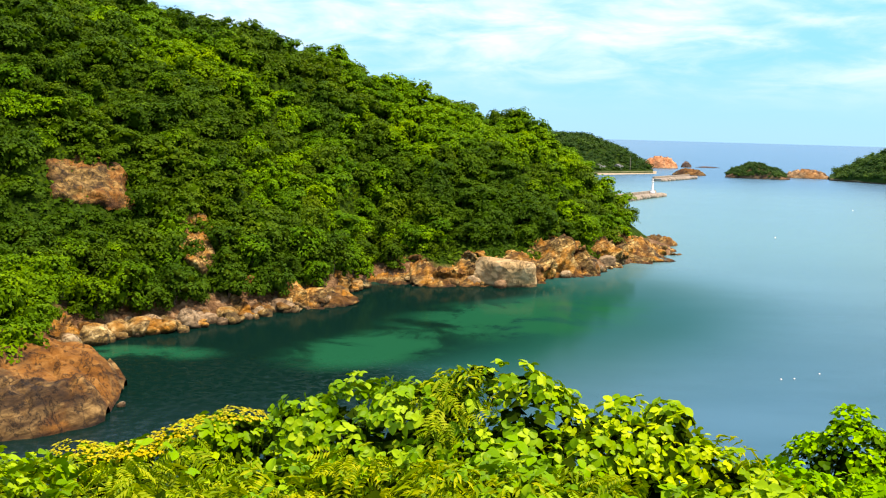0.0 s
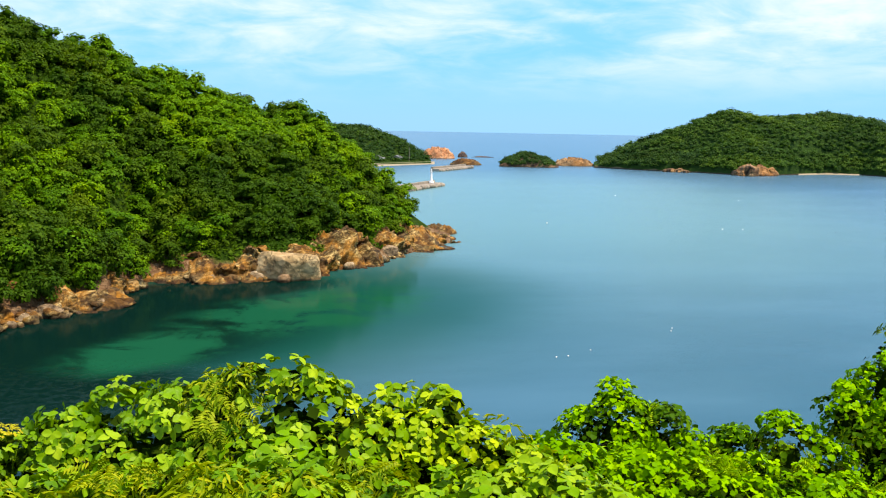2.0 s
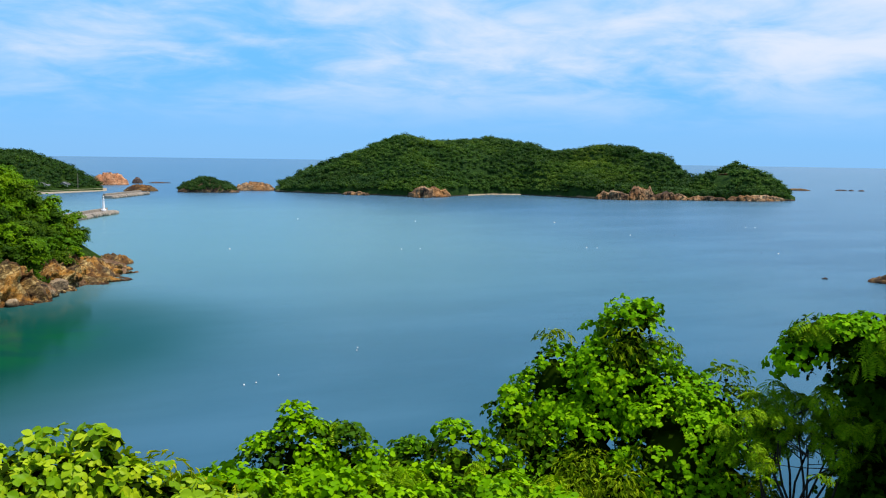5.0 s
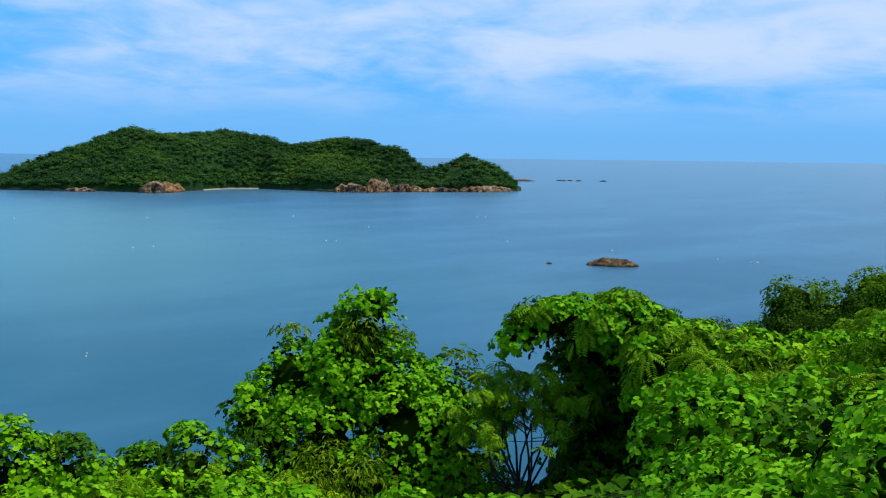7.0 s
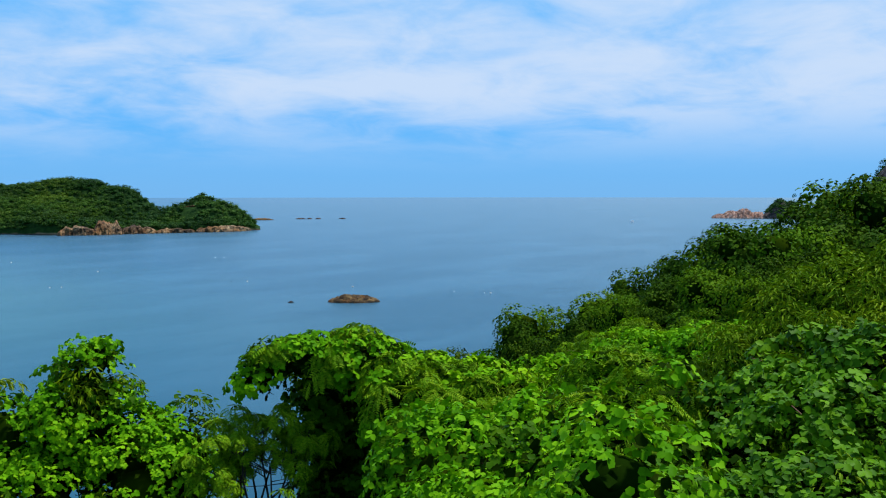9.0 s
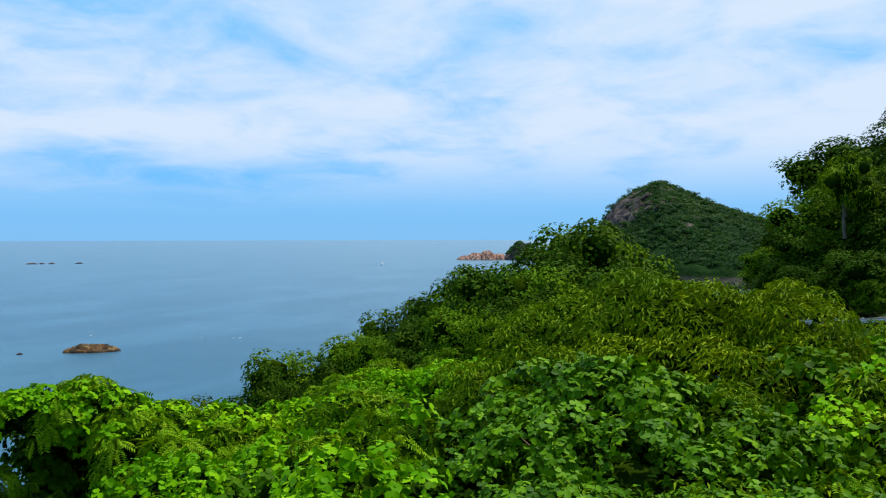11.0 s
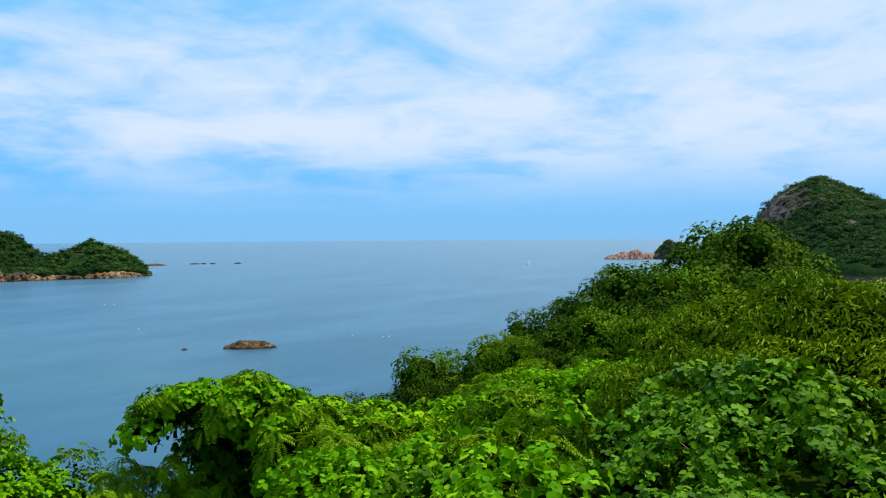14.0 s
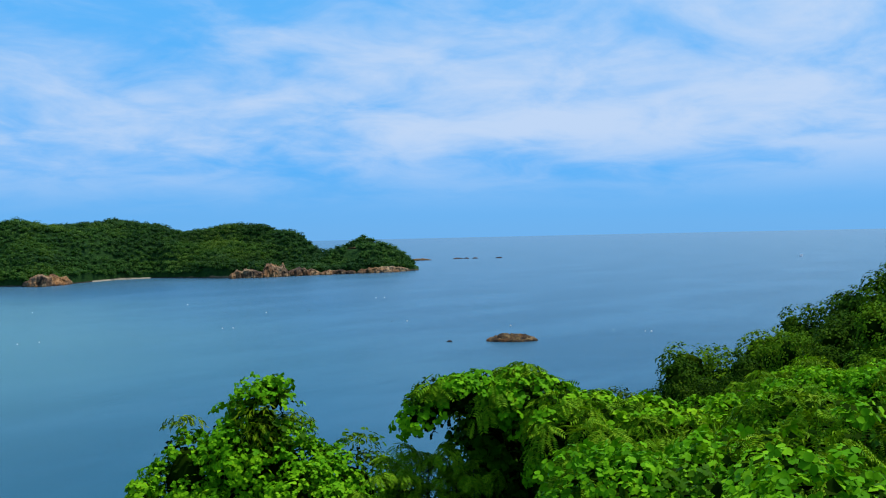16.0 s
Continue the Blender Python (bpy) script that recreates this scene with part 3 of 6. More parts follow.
# ---- setting: sea, hills ----
ring = np.array([0, 30, 60, 90, 130, 180, 260, 400, 700, 1200, 2200, 4950], float)
ang = np.arange(0, 360, 3.0)
sx, sy = bearing(ang[:, None], ring[None, :] + 1e-3)
sea_v = xyz(sx, sy, 0.0).reshape(-1, 3)
sea_f = sheet(len(ang), len(ring))
last = np.arange(len(ring) - 1)
wrap = np.stack([(len(ang) - 1) * len(ring) + last, last, last + 1, (len(ang) - 1) * len(ring) + last + 1], 1)
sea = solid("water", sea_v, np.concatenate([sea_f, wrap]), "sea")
tagged(sea, "calm blue green sea with soft ripples, shallows and painted-in reflections", "sea", kind="structure")


def near_ground(az, d):
    """Height of the camera's own hillside at a bearing and a distance."""
    az, d = np.broadcast_arrays(np.asarray(az, float), np.asarray(d, float))
    q = np.maximum(d - 3.0, 0)
    left = -1.75 - 0.27 * q - 0.0075 * q * q
    near_drop = 0.95 * sstep(3.0, 6.5, d)
    right = -1.75 - near_drop - 0.062 * q - 0.0012 * q * q - 0.012 * np.maximum(d - 62, 0) ** 2
    road = -1.75 - near_drop * (1 - sstep(20, 50, d)) - 0.064 * q
    rise = sstep(89.5, 104, az)
    hill = (2 + 11 * rise) * sstep(64, 92, d) + 8 * sstep(92, 140, d) * rise
    right2 = road + hill
    w = sstep(38, 74, az)
    z = left * (1 - w) + right * w
    w2 = sstep(87, 93, az)
    z = z * (1 - w2) + right2 * w2
    w3 = sstep(150, 185, az) + sstep(-55, -85, az)      # behind the camera the hill goes on upward
    z = z * (1 - w3) + (-1.75 + 0.25 * np.maximum(d - 6, 0) - 0.0016 * np.maximum(d - 6, 0) ** 2) * w3
    x, y = bearing(az, d)
    z = z + 0.5 * fbm(xyz(x * 0.09, y * 0.09), 3) * sstep(4, 20, d)
    return np.maximum(EYE + z, -3.0)


ga = np.arange(-180, 180, 1.5)
gd = np.concatenate([np.linspace(0.01, 20, 28), np.linspace(21.5, 70, 30), np.linspace(73, 150, 22)])
gx, gy = bearing(ga[:, None], gd[None, :])
gz = near_ground(ga[:, None], gd[None, :])
gz = np.where(gd[None, :] > 146, -3.0, gz)
gf = sheet(len(ga), len(gd))
last = np.arange(len(gd) - 1)
gwrap = np.stack([(len(ga) - 1) * len(gd) + last, last, last + 1, (len(ga) - 1) * len(gd) + last + 1], 1)
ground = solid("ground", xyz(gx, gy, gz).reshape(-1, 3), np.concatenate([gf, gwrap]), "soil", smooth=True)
tagged(ground, "steep overgrown hillside with dark leafy soil under the bushes", "hillside", kind="structure")

# headland of the bay: bearing, distance of the shore, of the ridge, height of the ridge, distance of the back shore
HEAD = np.array([
    (-75, 60, 150, 48, 420), (-50, 95, 190, 60, 420), (-36, 106, 215, 62, 400), (-28, 120, 232, 60, 380), (-21.5, 134, 240, 55, 370),
    (-18, 136, 243, 50.5, 365), (-13, 147, 243, 46, 360), (-9.5, 155, 243, 43, 350), (-7.5, 176, 243, 38, 340), (-3.8, 176, 242, 34, 330),
    (0.5, 177, 240, 30.5, 320), (3, 186, 240, 23.5, 310), (5.5, 197, 238, 15.5, 295), (7.5, 210, 238, 7.2, 275), (9.0, 222, 240, 2.8, 262), (10.4, 236, 242, 0.8, 250)])


def headland(az, s):
    """Place on the headland: s is 0 at the near shore, 1 on the ridge, 2 at the far shore."""
    sh, rd, zr, bk = (np.interp(az, HEAD[:, 0], HEAD[:, c]) for c in (1, 2, 3, 4))
    s = np.asarray(s, float)
    d = np.where(s < 1, sh + (rd - sh) * s, rd + (bk - rd) * (s - 1))
    t = np.clip(np.where(s < 1, s, 2 - s), 0, 1)
    cliff = np.minimum(0.10, 1.2 / zr)
    z = zr * (cliff * sstep(0.0, 0.07, t) + (1 - cliff) * (0.42 * t + 0.58 * np.sin(t * np.pi / 2) ** 1.25))
    x, y = bearing(az, d)
    z = z + 3.0 * fbm(xyz(x * 0.03, y * 0.03), 3) * sstep(0.1, 0.4, t) * sstep(1, 12, zr)
    return x, y, z - 2.0 * (1 - sstep(0.0, 0.02, t))


ha = np.concatenate([np.arange(-75, -30, 1.5), np.arange(-30, 10.41, 0.3)])
hs = np.concatenate([np.linspace(0, 0.12, 10), np.linspace(0.15, 1, 36), np.linspace(1.08, 2, 12)])
hx, hy, hz = headland(ha[:, None], hs[None, :])
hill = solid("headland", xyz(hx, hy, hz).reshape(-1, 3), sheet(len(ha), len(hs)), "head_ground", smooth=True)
tagged(hill, "steep wooded headland closing the bay above a rocky shore", "headland", kind="structure")


def island(name, centre, length, turn, humps, depth, mat, label, nu=120, nv=40, rough=0.08, kind="structure", category="island"):
    """A hump-backed island: humps are (place along -1..1, height, width)."""
    u = np.linspace(-1, 1, nu)[:, None]
    v = np.linspace(-1, 1, nv)[None, :]
    prof = np.zeros_like(u)
    for c, h, w in humps:
        prof = np.maximum(prof, h * np.exp(-((u - c) / w) ** 2))
    taper = np.clip(1 - np.abs(u) ** 6, 0, 1) ** 0.5
    lx, ly = u * length / 2, v * depth / 2 * (0.35 + 0.65 * taper)
    c, s = math.cos(radians(turn)), math.sin(radians(turn))
    X, Y = centre[0] + c * lx - s * ly, centre[1] + s * lx + c * ly
    n = fbm(xyz(X * 3.0 / depth, Y * 3.0 / depth, 3.1), 5)
    body = np.clip(1 - np.abs(v) ** 2.8, 0, 1) ** 0.6
    Z = prof * taper * body * (1 + 2 * rough * n) + rough * 12 * n * body - 1.2 * (1 - sstep(0, 0.2, body * taper))
    ob = solid(name, xyz(X, Y, Z).reshape(-1, 3), sheet(nu, nv), mat, smooth=False)
    tagged(ob, label, category, kind=kind)
    return X, Y, Z, body


# the long island across the bay, built on bearings so that bays and points fall where they are
ISLE = np.array([
    (18.5, 735, 752, 3, 768), (21.3, 705, 765, 15, 820), (23, 696, 770, 24, 850), (24.5, 690, 770, 32, 860), (26, 675, 765, 40, 870), (27.2, 664, 768, 35.5, 880),
    (28.9, 690, 775, 38, 890), (31.1, 728, 785, 41, 890), (33, 735, 785, 36.5, 890), (34.8, 715, 780, 30, 880), (37.2, 690, 775, 36.5, 880), (39.3, 690, 770, 35, 870),
    (41.1, 700, 765, 26, 850), (42.7, 708, 760, 9.5, 830), (43.7, 712, 755, 16.5, 820), (45.0, 715, 755, 26, 815), (46.5, 722, 755, 16.5, 800), (47.6, 735, 752, 6.5, 780), (48.4, 742, 748, 1.0, 760)])


def isle(az, s):
    sh, rd, zr, bk = (np.interp(az, ISLE[:, 0], ISLE[:, c]) for c in (1, 2, 3, 4))
    sh = sh - 14
    s = np.asarray(s, float)
    d = np.where(s < 1, sh + (rd - sh) * s, rd + (bk - rd) * (s - 1))
    t = np.clip(np.where(s < 1, s, 2 - s), 0, 1)
    x, y = bearing(az, d)
    bluff = 0.5 + 0.5 * vnoise(xyz(np.asarray(az) * 0.55, 0.3, 0.7))
    lift = np.minimum(zr * 0.5, 1.5 + 9 * bluff ** 2)
    z = lift * sstep(0, 0.05, t) + (zr - lift) * np.sin(t * np.pi / 2) ** 1.1
    z = z + 13.0 * (0.55 - 1.5 * np.abs(fbm(xyz(x * 0.013, y * 0.013), 3))) * sstep(0.08, 0.35, t) * (1 - sstep(0.7, 1.0, t)) * sstep(2, 14, zr)
    return x, y, z - 2 * (1 - sstep(0, 0.02, t))


ia = np.arange(18.5, 48.41, 0.16)
isv = np.concatenate([np.linspace(0, 0.10, 9), np.linspace(0.13, 1, 26), np.linspace(1.1, 2, 10)])
ix, iy, iz = isle(ia[:, None], isv[None, :])
iz = iz + 1.1 * fbm(xyz(ix * 0.15, iy * 0.15, iz * 0.15), 4) * sstep(0.3, 1.2, iz) * (1 - sstep(0.1, 0.3, isv))[None, :]
isle_ob = solid("island", xyz(ix, iy, iz).reshape(-1, 3), sheet(len(ia), len(isv)), "isle_ground")
tagged(isle_ob, "long wooded island with orange rock bluffs along the water", "island", kind="structure")

# the far mountain beyond the road
MOUNT = np.array([
    (79.9, 700, 740, 2, 800), (81.6, 640, 720, 15, 830), (82.6, 600, 705, 31, 840), (83.7, 560, 700, 49, 850), (85, 540, 690, 58, 850), (86.2, 530, 680, 63, 850), (87.4, 520, 680, 57, 850),
    (88.6, 515, 680, 50, 850), (90.7, 510, 680, 40, 850), (93.4, 505, 680, 30, 850), (97.4, 500, 680, 22, 850), (104.4, 500, 660, 12, 800)])


def mountain(az, s):
    sh, rd, zr, bk = (np.interp(az, MOUNT[:, 0], MOUNT[:, c]) for c in (1, 2, 3, 4))
    s = np.asarray(s, float)
    d = np.where(s < 1, sh + (rd - sh) * s, rd + (bk - rd) * (s - 1))
    t = np.clip(np.where(s < 1, s, 2 - s), 0, 1)
    x, y = bearing(az, d)
    lift = np.minimum(zr * 0.35, 7)
    z = lift * sstep(0, 0.06, t) + (zr - lift) * (0.5 * t + 0.5 * np.sin(t * np.pi / 2))
    z = z + 4 * fbm(xyz(x * 0.015, y * 0.015), 4) * sstep(0.08, 0.3, t) * sstep(2, 20, zr) * (1 - 0.6 * sstep(0.8, 1, t))
    return x, y, z - 2 * (1 - sstep(0, 0.02, t))


ma = np.arange(79.9, 104.5, 0.2)
mx_, my_, mz_ = mountain(ma[:, None], isv[None, :])
mz_ = mz_ + 1.5 * fbm(xyz(mx_ * 0.11, my_ * 0.11, mz_ * 0.11), 4) * sstep(0.5, 2, mz_)
mount_ob = solid("mountain", xyz(mx_, my_, mz_).reshape(-1, 3), sheet(len(ma), len(isv)), "mount_ground")
tagged(mount_ob, "steep dark wooded mountain with bare grey brown cliffs", "mountain", kind="structure")

# far headland behind the bay's headland
FAR = np.array([(-6, 640, 760, 30, 900), (0, 645, 765, 31, 900), (4.2, 650, 770, 27, 900), (5.0, 655, 770, 26, 900), (6.6, 680, 770, 18, 890), (7.8, 700, 765, 11, 860), (8.6, 712, 755, 4.5, 800), (9.1, 722, 745, 1.0, 770)])


def farhead(az, s):
    sh, rd, zr, bk = (np.interp(az, FAR[:, 0], FAR[:, c]) for c in (1, 2, 3, 4))
    s = np.asarray(s, float)
    d = np.where(s < 1, sh + (rd - sh) * s, rd + (bk - rd) * (s - 1))
    t = np.clip(np.where(s < 1, s, 2 - s), 0, 1)
    x, y = bearing(az, d)
    low = np.minimum(1.6, zr)
    z = low * sstep(0, 0.03, t) + (zr - low) * np.sin(sstep(0.16, 1, t) * np.pi / 2)
    z = z + 2 * fbm(xyz(x * 0.02, y * 0.02), 3) * sstep(0.3, 0.6, t) * sstep(3, 12, zr)
    return x, y, z - 2 * (1 - sstep(0, 0.015, t))


fa = np.arange(-6, 9.11, 0.15)
fx, fy, fz = farhead(fa[:, None], isv[None, :])
far_ob = solid("far_headland", xyz(fx, fy, fz).reshape(-1, 3), sheet(len(fa), len(isv)), "soil", smooth=True)
tagged(far_ob, "distant wooded headland sloping down to a low harbour shore", "headland", kind="structure")

# ---- rocks standing in the sea ----
def reef(name, label, x, y, length, depth, height, turn, mat, seed, sharp=1.0, category="rock"):
    """A ragged rock that rises from the water."""
    nu, nv = 44, 22
    u = np.linspace(-1, 1, nu)[:, None]
    v = np.linspace(-1, 1, nv)[None, :]
    r = np.sqrt(np.clip(u * u + v * v, 0, 2))
    p = xyz(u * length / 2, v * depth / 2, seed * 3.7)
    k = 5.0 / max(length, 2 * depth)
    n = fbm(p * k, 5)
    rid = 1 - np.abs(fbm(p * k * 2.4 + 9, 5))
    body = np.clip(1.0 - 1.1 * r ** 2 + 0.22 * n * np.clip(1.15 - r, 0, 1), 0, None)
    z = height * (np.minimum(body, 1.0) ** (0.8 / sharp)) * (0.35 + 0.65 * rid) - 0.6 * (1 - sstep(0, 0.12, body))
    e = empty(name, x, y, 0, turn)
    solid("body", np.stack(np.broadcast_arrays(p[..., 0], p[..., 1], z), -1).reshape(-1, 3), sheet(nu, nv), mat, e)
    tagged(e, label, category)
    return e


reef("reef", "low brown rock reef standing alone in the blue bay", 199.8, 146.8, 14.5, 7.5, 2.0, -55, "slab", 2.0, 1.15)
reef("reef", "small dark rock awash beside the brown reef", 190, 159.5, 1.7, 1.0, 0.45, -50, "dark_rock", 5.0)
reef("sea_stack", "large bare orange rock out in the open sea", 139.6, 846, 32, 20, 10.5, -5, "orange", 3.0, 1.5)
reef("reef", "small dark rock in the open sea beside the orange one", 168.5, 880, 10, 7, 5.5, 0, "dark_rock", 4.0, 1.2)
reef("reef", "long flat dark reef just above the sea", 188, 884, 24, 6, 1.2, 0, "dark_rock", 7.0)
reef("reef", "low brown rock in front of the orange rock", 137, 704, 26, 12, 5.0, 0, "slab", 8.0, 1.2)
reef("reef", "low reddish reef off the island's point", 737, 655, 26, 8, 2.2, -45, "slab", 9.0)
for i, (az, w) in enumerate(((50.6, 11), (51.1, 5), (51.6, 6), (53.0, 7))):
    rx_, ry_ = bearing(az, 1015)
    reef("skerry", "small dark skerry far out in the open sea", rx_, ry_, w * 1.2, 5, 1.4, -az, "dark_rock", 11.0 + i)
for az, w, h, sd in ((74.9, 20, 5.5, 21.0), (75.5, 20, 8.5, 23.0), (76.2, 22, 11.0, 25.0), (76.9, 24, 8.0, 27.0)):
    reef("sea_stack", "pinkish ragged rocks at the mountain's point", *bearing(az, 1075), w, 20, h, -76, "pink_rock", sd, 1.6)
reef("sea_stack", "broken orange rocks between islet and island", *bearing(17.3, 745), 34, 16, 7.5, -17, "isle_rock", 24.0, 1.4)


def sea_cliff(label, az0, az1, foot, height, seed, out=7.5):
    """A bare rock face that breaks through the wood: jointed, uneven along the top."""
    nu, nv = int(30 + 18 * (az1 - az0)), 22
    u = np.linspace(0, 1, nu)[:, None]
    v = np.linspace(0, 1, nv)[None, :]
    az = az0 + (az1 - az0) * u + 0 * v
    base = np.interp(az, ISLE[:, 0], ISLE[:, 1]) - 14
    top = height * np.clip(4 * u * (1 - u), 0, 1) ** 0.4 * (0.85 + 0.24 * fbm(xyz(u * 4.0 * (az1 - az0), seed, 0.3), 4))
    z = foot - 0.8 + (top + 0.8) * v
    bed = xyz(az * 9.0, z * 0.35, seed)
    d = base - out + 0.55 * z - foot * 0.2 + 2.4 * fbm(bed * 0.5, 4) + 0.9 * np.round(fbm(bed * 0.9 + 4, 3) * 2) / 2
    d = d + 9 * sstep(0.86, 1.0, v) + 6 * (1 - sstep(0, 0.08, u) * (1 - sstep(0.92, 1, u)))
    x, y = bearing(az, d)
    e = empty("sea_cliff")
    solid("body", xyz(x, y, z).reshape(-1, 3), sheet(nu, nv), "isle_rock", e)
    tagged(e, label, "cliff")


for az0, az1, h in ((26.2, 28.8, 8.0), (37.2, 39.3, 6.8), (39.1, 40.7, 11.5), (40.5, 42.5, 6.8), (42.3, 44.6, 3.6), (44.6, 47.8, 4.8), (22.4, 24.0, 2.6)):
    sea_cliff("bare orange brown rock bluff at the island's shore", az0, az1, 0.0, h, az0)
knoll = island("islet", bearing(78.1, 1082), 48, -78, ((0.0, 19.0, 0.55), (0.45, 15.0, 0.5)), 34, "dark_rock", "dark scrub-topped rock hump beside the pinkish rocks", 60, 26)
islet = island("islet", bearing(14.75, 712), 44, -14.7, ((-0.1, 8.0, 0.95), (0.5, 6.5, 0.4), (-0.6, 6.5, 0.4)), 30, "isle_rock", "small islet with green scrub on brown rock", 60, 26)

# ---- harbour: breakwaters, light, shore buildings ----
def breakwater(label, a, b, width, height, capped=True):
    e = empty("breakwater", a[0], a[1], 0, math.degrees(math.atan2(b[1] - a[1], b[0] - a[0])))
    ln = math.hypot(b[0] - a[0], b[1] - a[1])
    bm = bmesh.new()
    bmesh.ops.create_cube(bm, size=1.0, matrix=Matrix.Translation((ln / 2, 0, height / 2 - 0.6)) @ Matrix.Diagonal((ln, width, height + 1.2, 1)))
    bmesh.ops.bevel(bm, geom=list(bm.edges), offset=0.15, segments=1, affect="EDGES")
    part("deck", bm, "concrete", e)
    bm = bmesh.new()
    bmesh.ops.create_cube(bm, size=1.0, matrix=Matrix.Translation((ln / 2, width * 0.36, height + 0.5)) @ Matrix.Diagonal((ln * 0.98, width * 0.22, 1.2, 1)))
    part("parapet", bm, "concrete", e)
    rng = np.random.RandomState(int(ln))
    if capped:
        for i in range(int(ln / 2.2)):
            v, f = ICO[1]
            w = v * (1 + 0.25 * fbm(v * 1.7 + i, 2)[:, None]) * rng.uniform(0.9, 1.5) + (1 + 2.2 * i, -width / 2 - 0.5, rng.uniform(0.2, 0.9))
            solid("armour_stone", w, f, "concrete", e)
    tagged(e, label, "breakwater")
    return e


breakwater("stone-edged concrete breakwater with a white light near its end", (37.4, 384), (75.3, 454), 5, 1.5)
breakwater("low concrete breakwater before the far harbour", (97, 598), (129, 652), 6, 1.6)


def lathe(name, prof, mat, parent, sides=16):
    a = np.arange(sides) * 2 * np.pi / sides
    V = np.array([[(r * math.cos(t), r * math.sin(t), z) for t in a] for r, z in prof]).reshape(-1, 3)
    F = [(i * sides + s, i * sides + (s + 1) % sides, (i + 1) * sides + (s + 1) % sides, (i + 1) * sides + s) for i in range(len(prof) - 1) for s in range(sides)]
    return solid(name, V, F, mat, parent, smooth=False)


light = empty("lighthouse", 70.8, 446, 1.5)
lathe("base", ((0.0, 0), (1.2, 0), (1.2, 0.9), (0.0, 0.7)), "white", light)
lathe("tower", ((0.72, 0.7), (0.46, 4.0), (0.42, 5.2), (0.0, 5.2)), "white", light)
lathe("gallery", ((0.0, 5.15), (0.68, 5.15), (0.68, 5.4), (0.0, 5.4)), "white", light)
lathe("lantern", ((0.0, 5.4), (0.3, 5.4), (0.3, 6.2), (0.4, 6.25), (0.2, 6.6), (0.0, 6.7)), "white", light, 10)
tagged(light, "small white harbour light tower on the breakwater", "lighthouse")


def shed(x, y, z, w, d, h, turn):
    e = empty("harbour_house", x, y, z, turn)
    bm = bmesh.new()
    bmesh.ops.create_cube(bm, size=1.0, matrix=Matrix.Translation((0, 0, h / 2)) @ Matrix.Diagonal((w, d, h, 1)))
    part("wall", bm, "white", e)
    o = 0.5
    V = [(-w / 2 - o, -d / 2 - o, h), (w / 2 + o, -d / 2 - o, h), (w / 2 + o, d / 2 + o, h), (-w / 2 - o, d / 2 + o, h), (-w / 2 - o, 0, h + 1.8), (w / 2 + o, 0, h + 1.8)]
    me = bpy.data.meshes.new("roof")
    me.from_pydata(V, [], [(0, 1, 5, 4), (2, 3, 4, 5), (0, 4, 3), (1, 2, 5), (0, 3, 2, 1)])
    me.materials.append(M["roof"])
    ro = new("roof", me)
    ro.parent = e
    tagged(e, "small pale harbour house under the far headland", "house")


for az, dd in ((5.9, 702), (4.9, 690), (7.0, 715)):
    x, y = bearing(az, dd)
    shed(x, y, 1.4, 9, 6, 3.2, 10 * az)
pole_xy = bearing(7.7, 715)
mast = empty("pole", *pole_xy, 1.2)
part("shaft", (lambda bm: (bmesh.ops.create_cone(bm, segments=8, radius1=0.22, radius2=0.14, depth=11, cap_ends=True, matrix=Matrix.Translation((0, 0, 5.5))), bm)[1])(bmesh.new()), "concrete", mast)
tagged(mast, "slim utility pole by the harbour shore", "pole")

bx, by = bearing(np.linspace(29.8, 32.9, 24)[:, None], np.interp(np.linspace(29.8, 32.9, 24), ISLE[:, 0], ISLE[:, 1])[:, None] - 14 + np.array((-2.5, 0, 3.5))[None])
bz = np.broadcast_to(np.array((-0.4, 0.5, 1.5))[None], bx.shape)
beach = solid("beach", xyz(bx, by, bz).reshape(-1, 3), sheet(24, 3), "sand", smooth=True)
tagged(beach, "thin strip of pale sand in the island's cove", "beach", kind="structure")
bx, by = bearing(np.linspace(2, 9.2, 30)[:, None], np.interp(np.linspace(2, 9.2, 30), FAR[:, 0], FAR[:, 1])[:, None] + np.array((-3, 0.5, 5.0))[None])
bz = np.broadcast_to(np.array((-0.5, 0.7, 1.75))[None], bx.shape)
quay = solid("shore", xyz(bx, by, bz).reshape(-1, 3), sheet(30, 3), "sand", smooth=True)
tagged(quay, "pale sandy harbour shore under the far headland", "shore", kind="structure")


# ---- buoys ----
def buoy(x, y, r, dark):
    r = r * 0.45
    e = empty("buoy", x, y, 0)
    v, f = ICO[2]
    solid("float", v * r + (0, 0, r * 0.35), f, "buoy_dark" if dark else "buoy", e, smooth=True)
    lathe("ring", ((r * 0.2, r * 1.25), (r * 0.3, r * 1.55), (0.0, r * 1.6)), "buoy_dark", e, 8)
    tagged(e, "dark mooring buoy floating in the bay" if dark else "white mooring buoy floating in the bay", "buoy", "buoys in the bay")


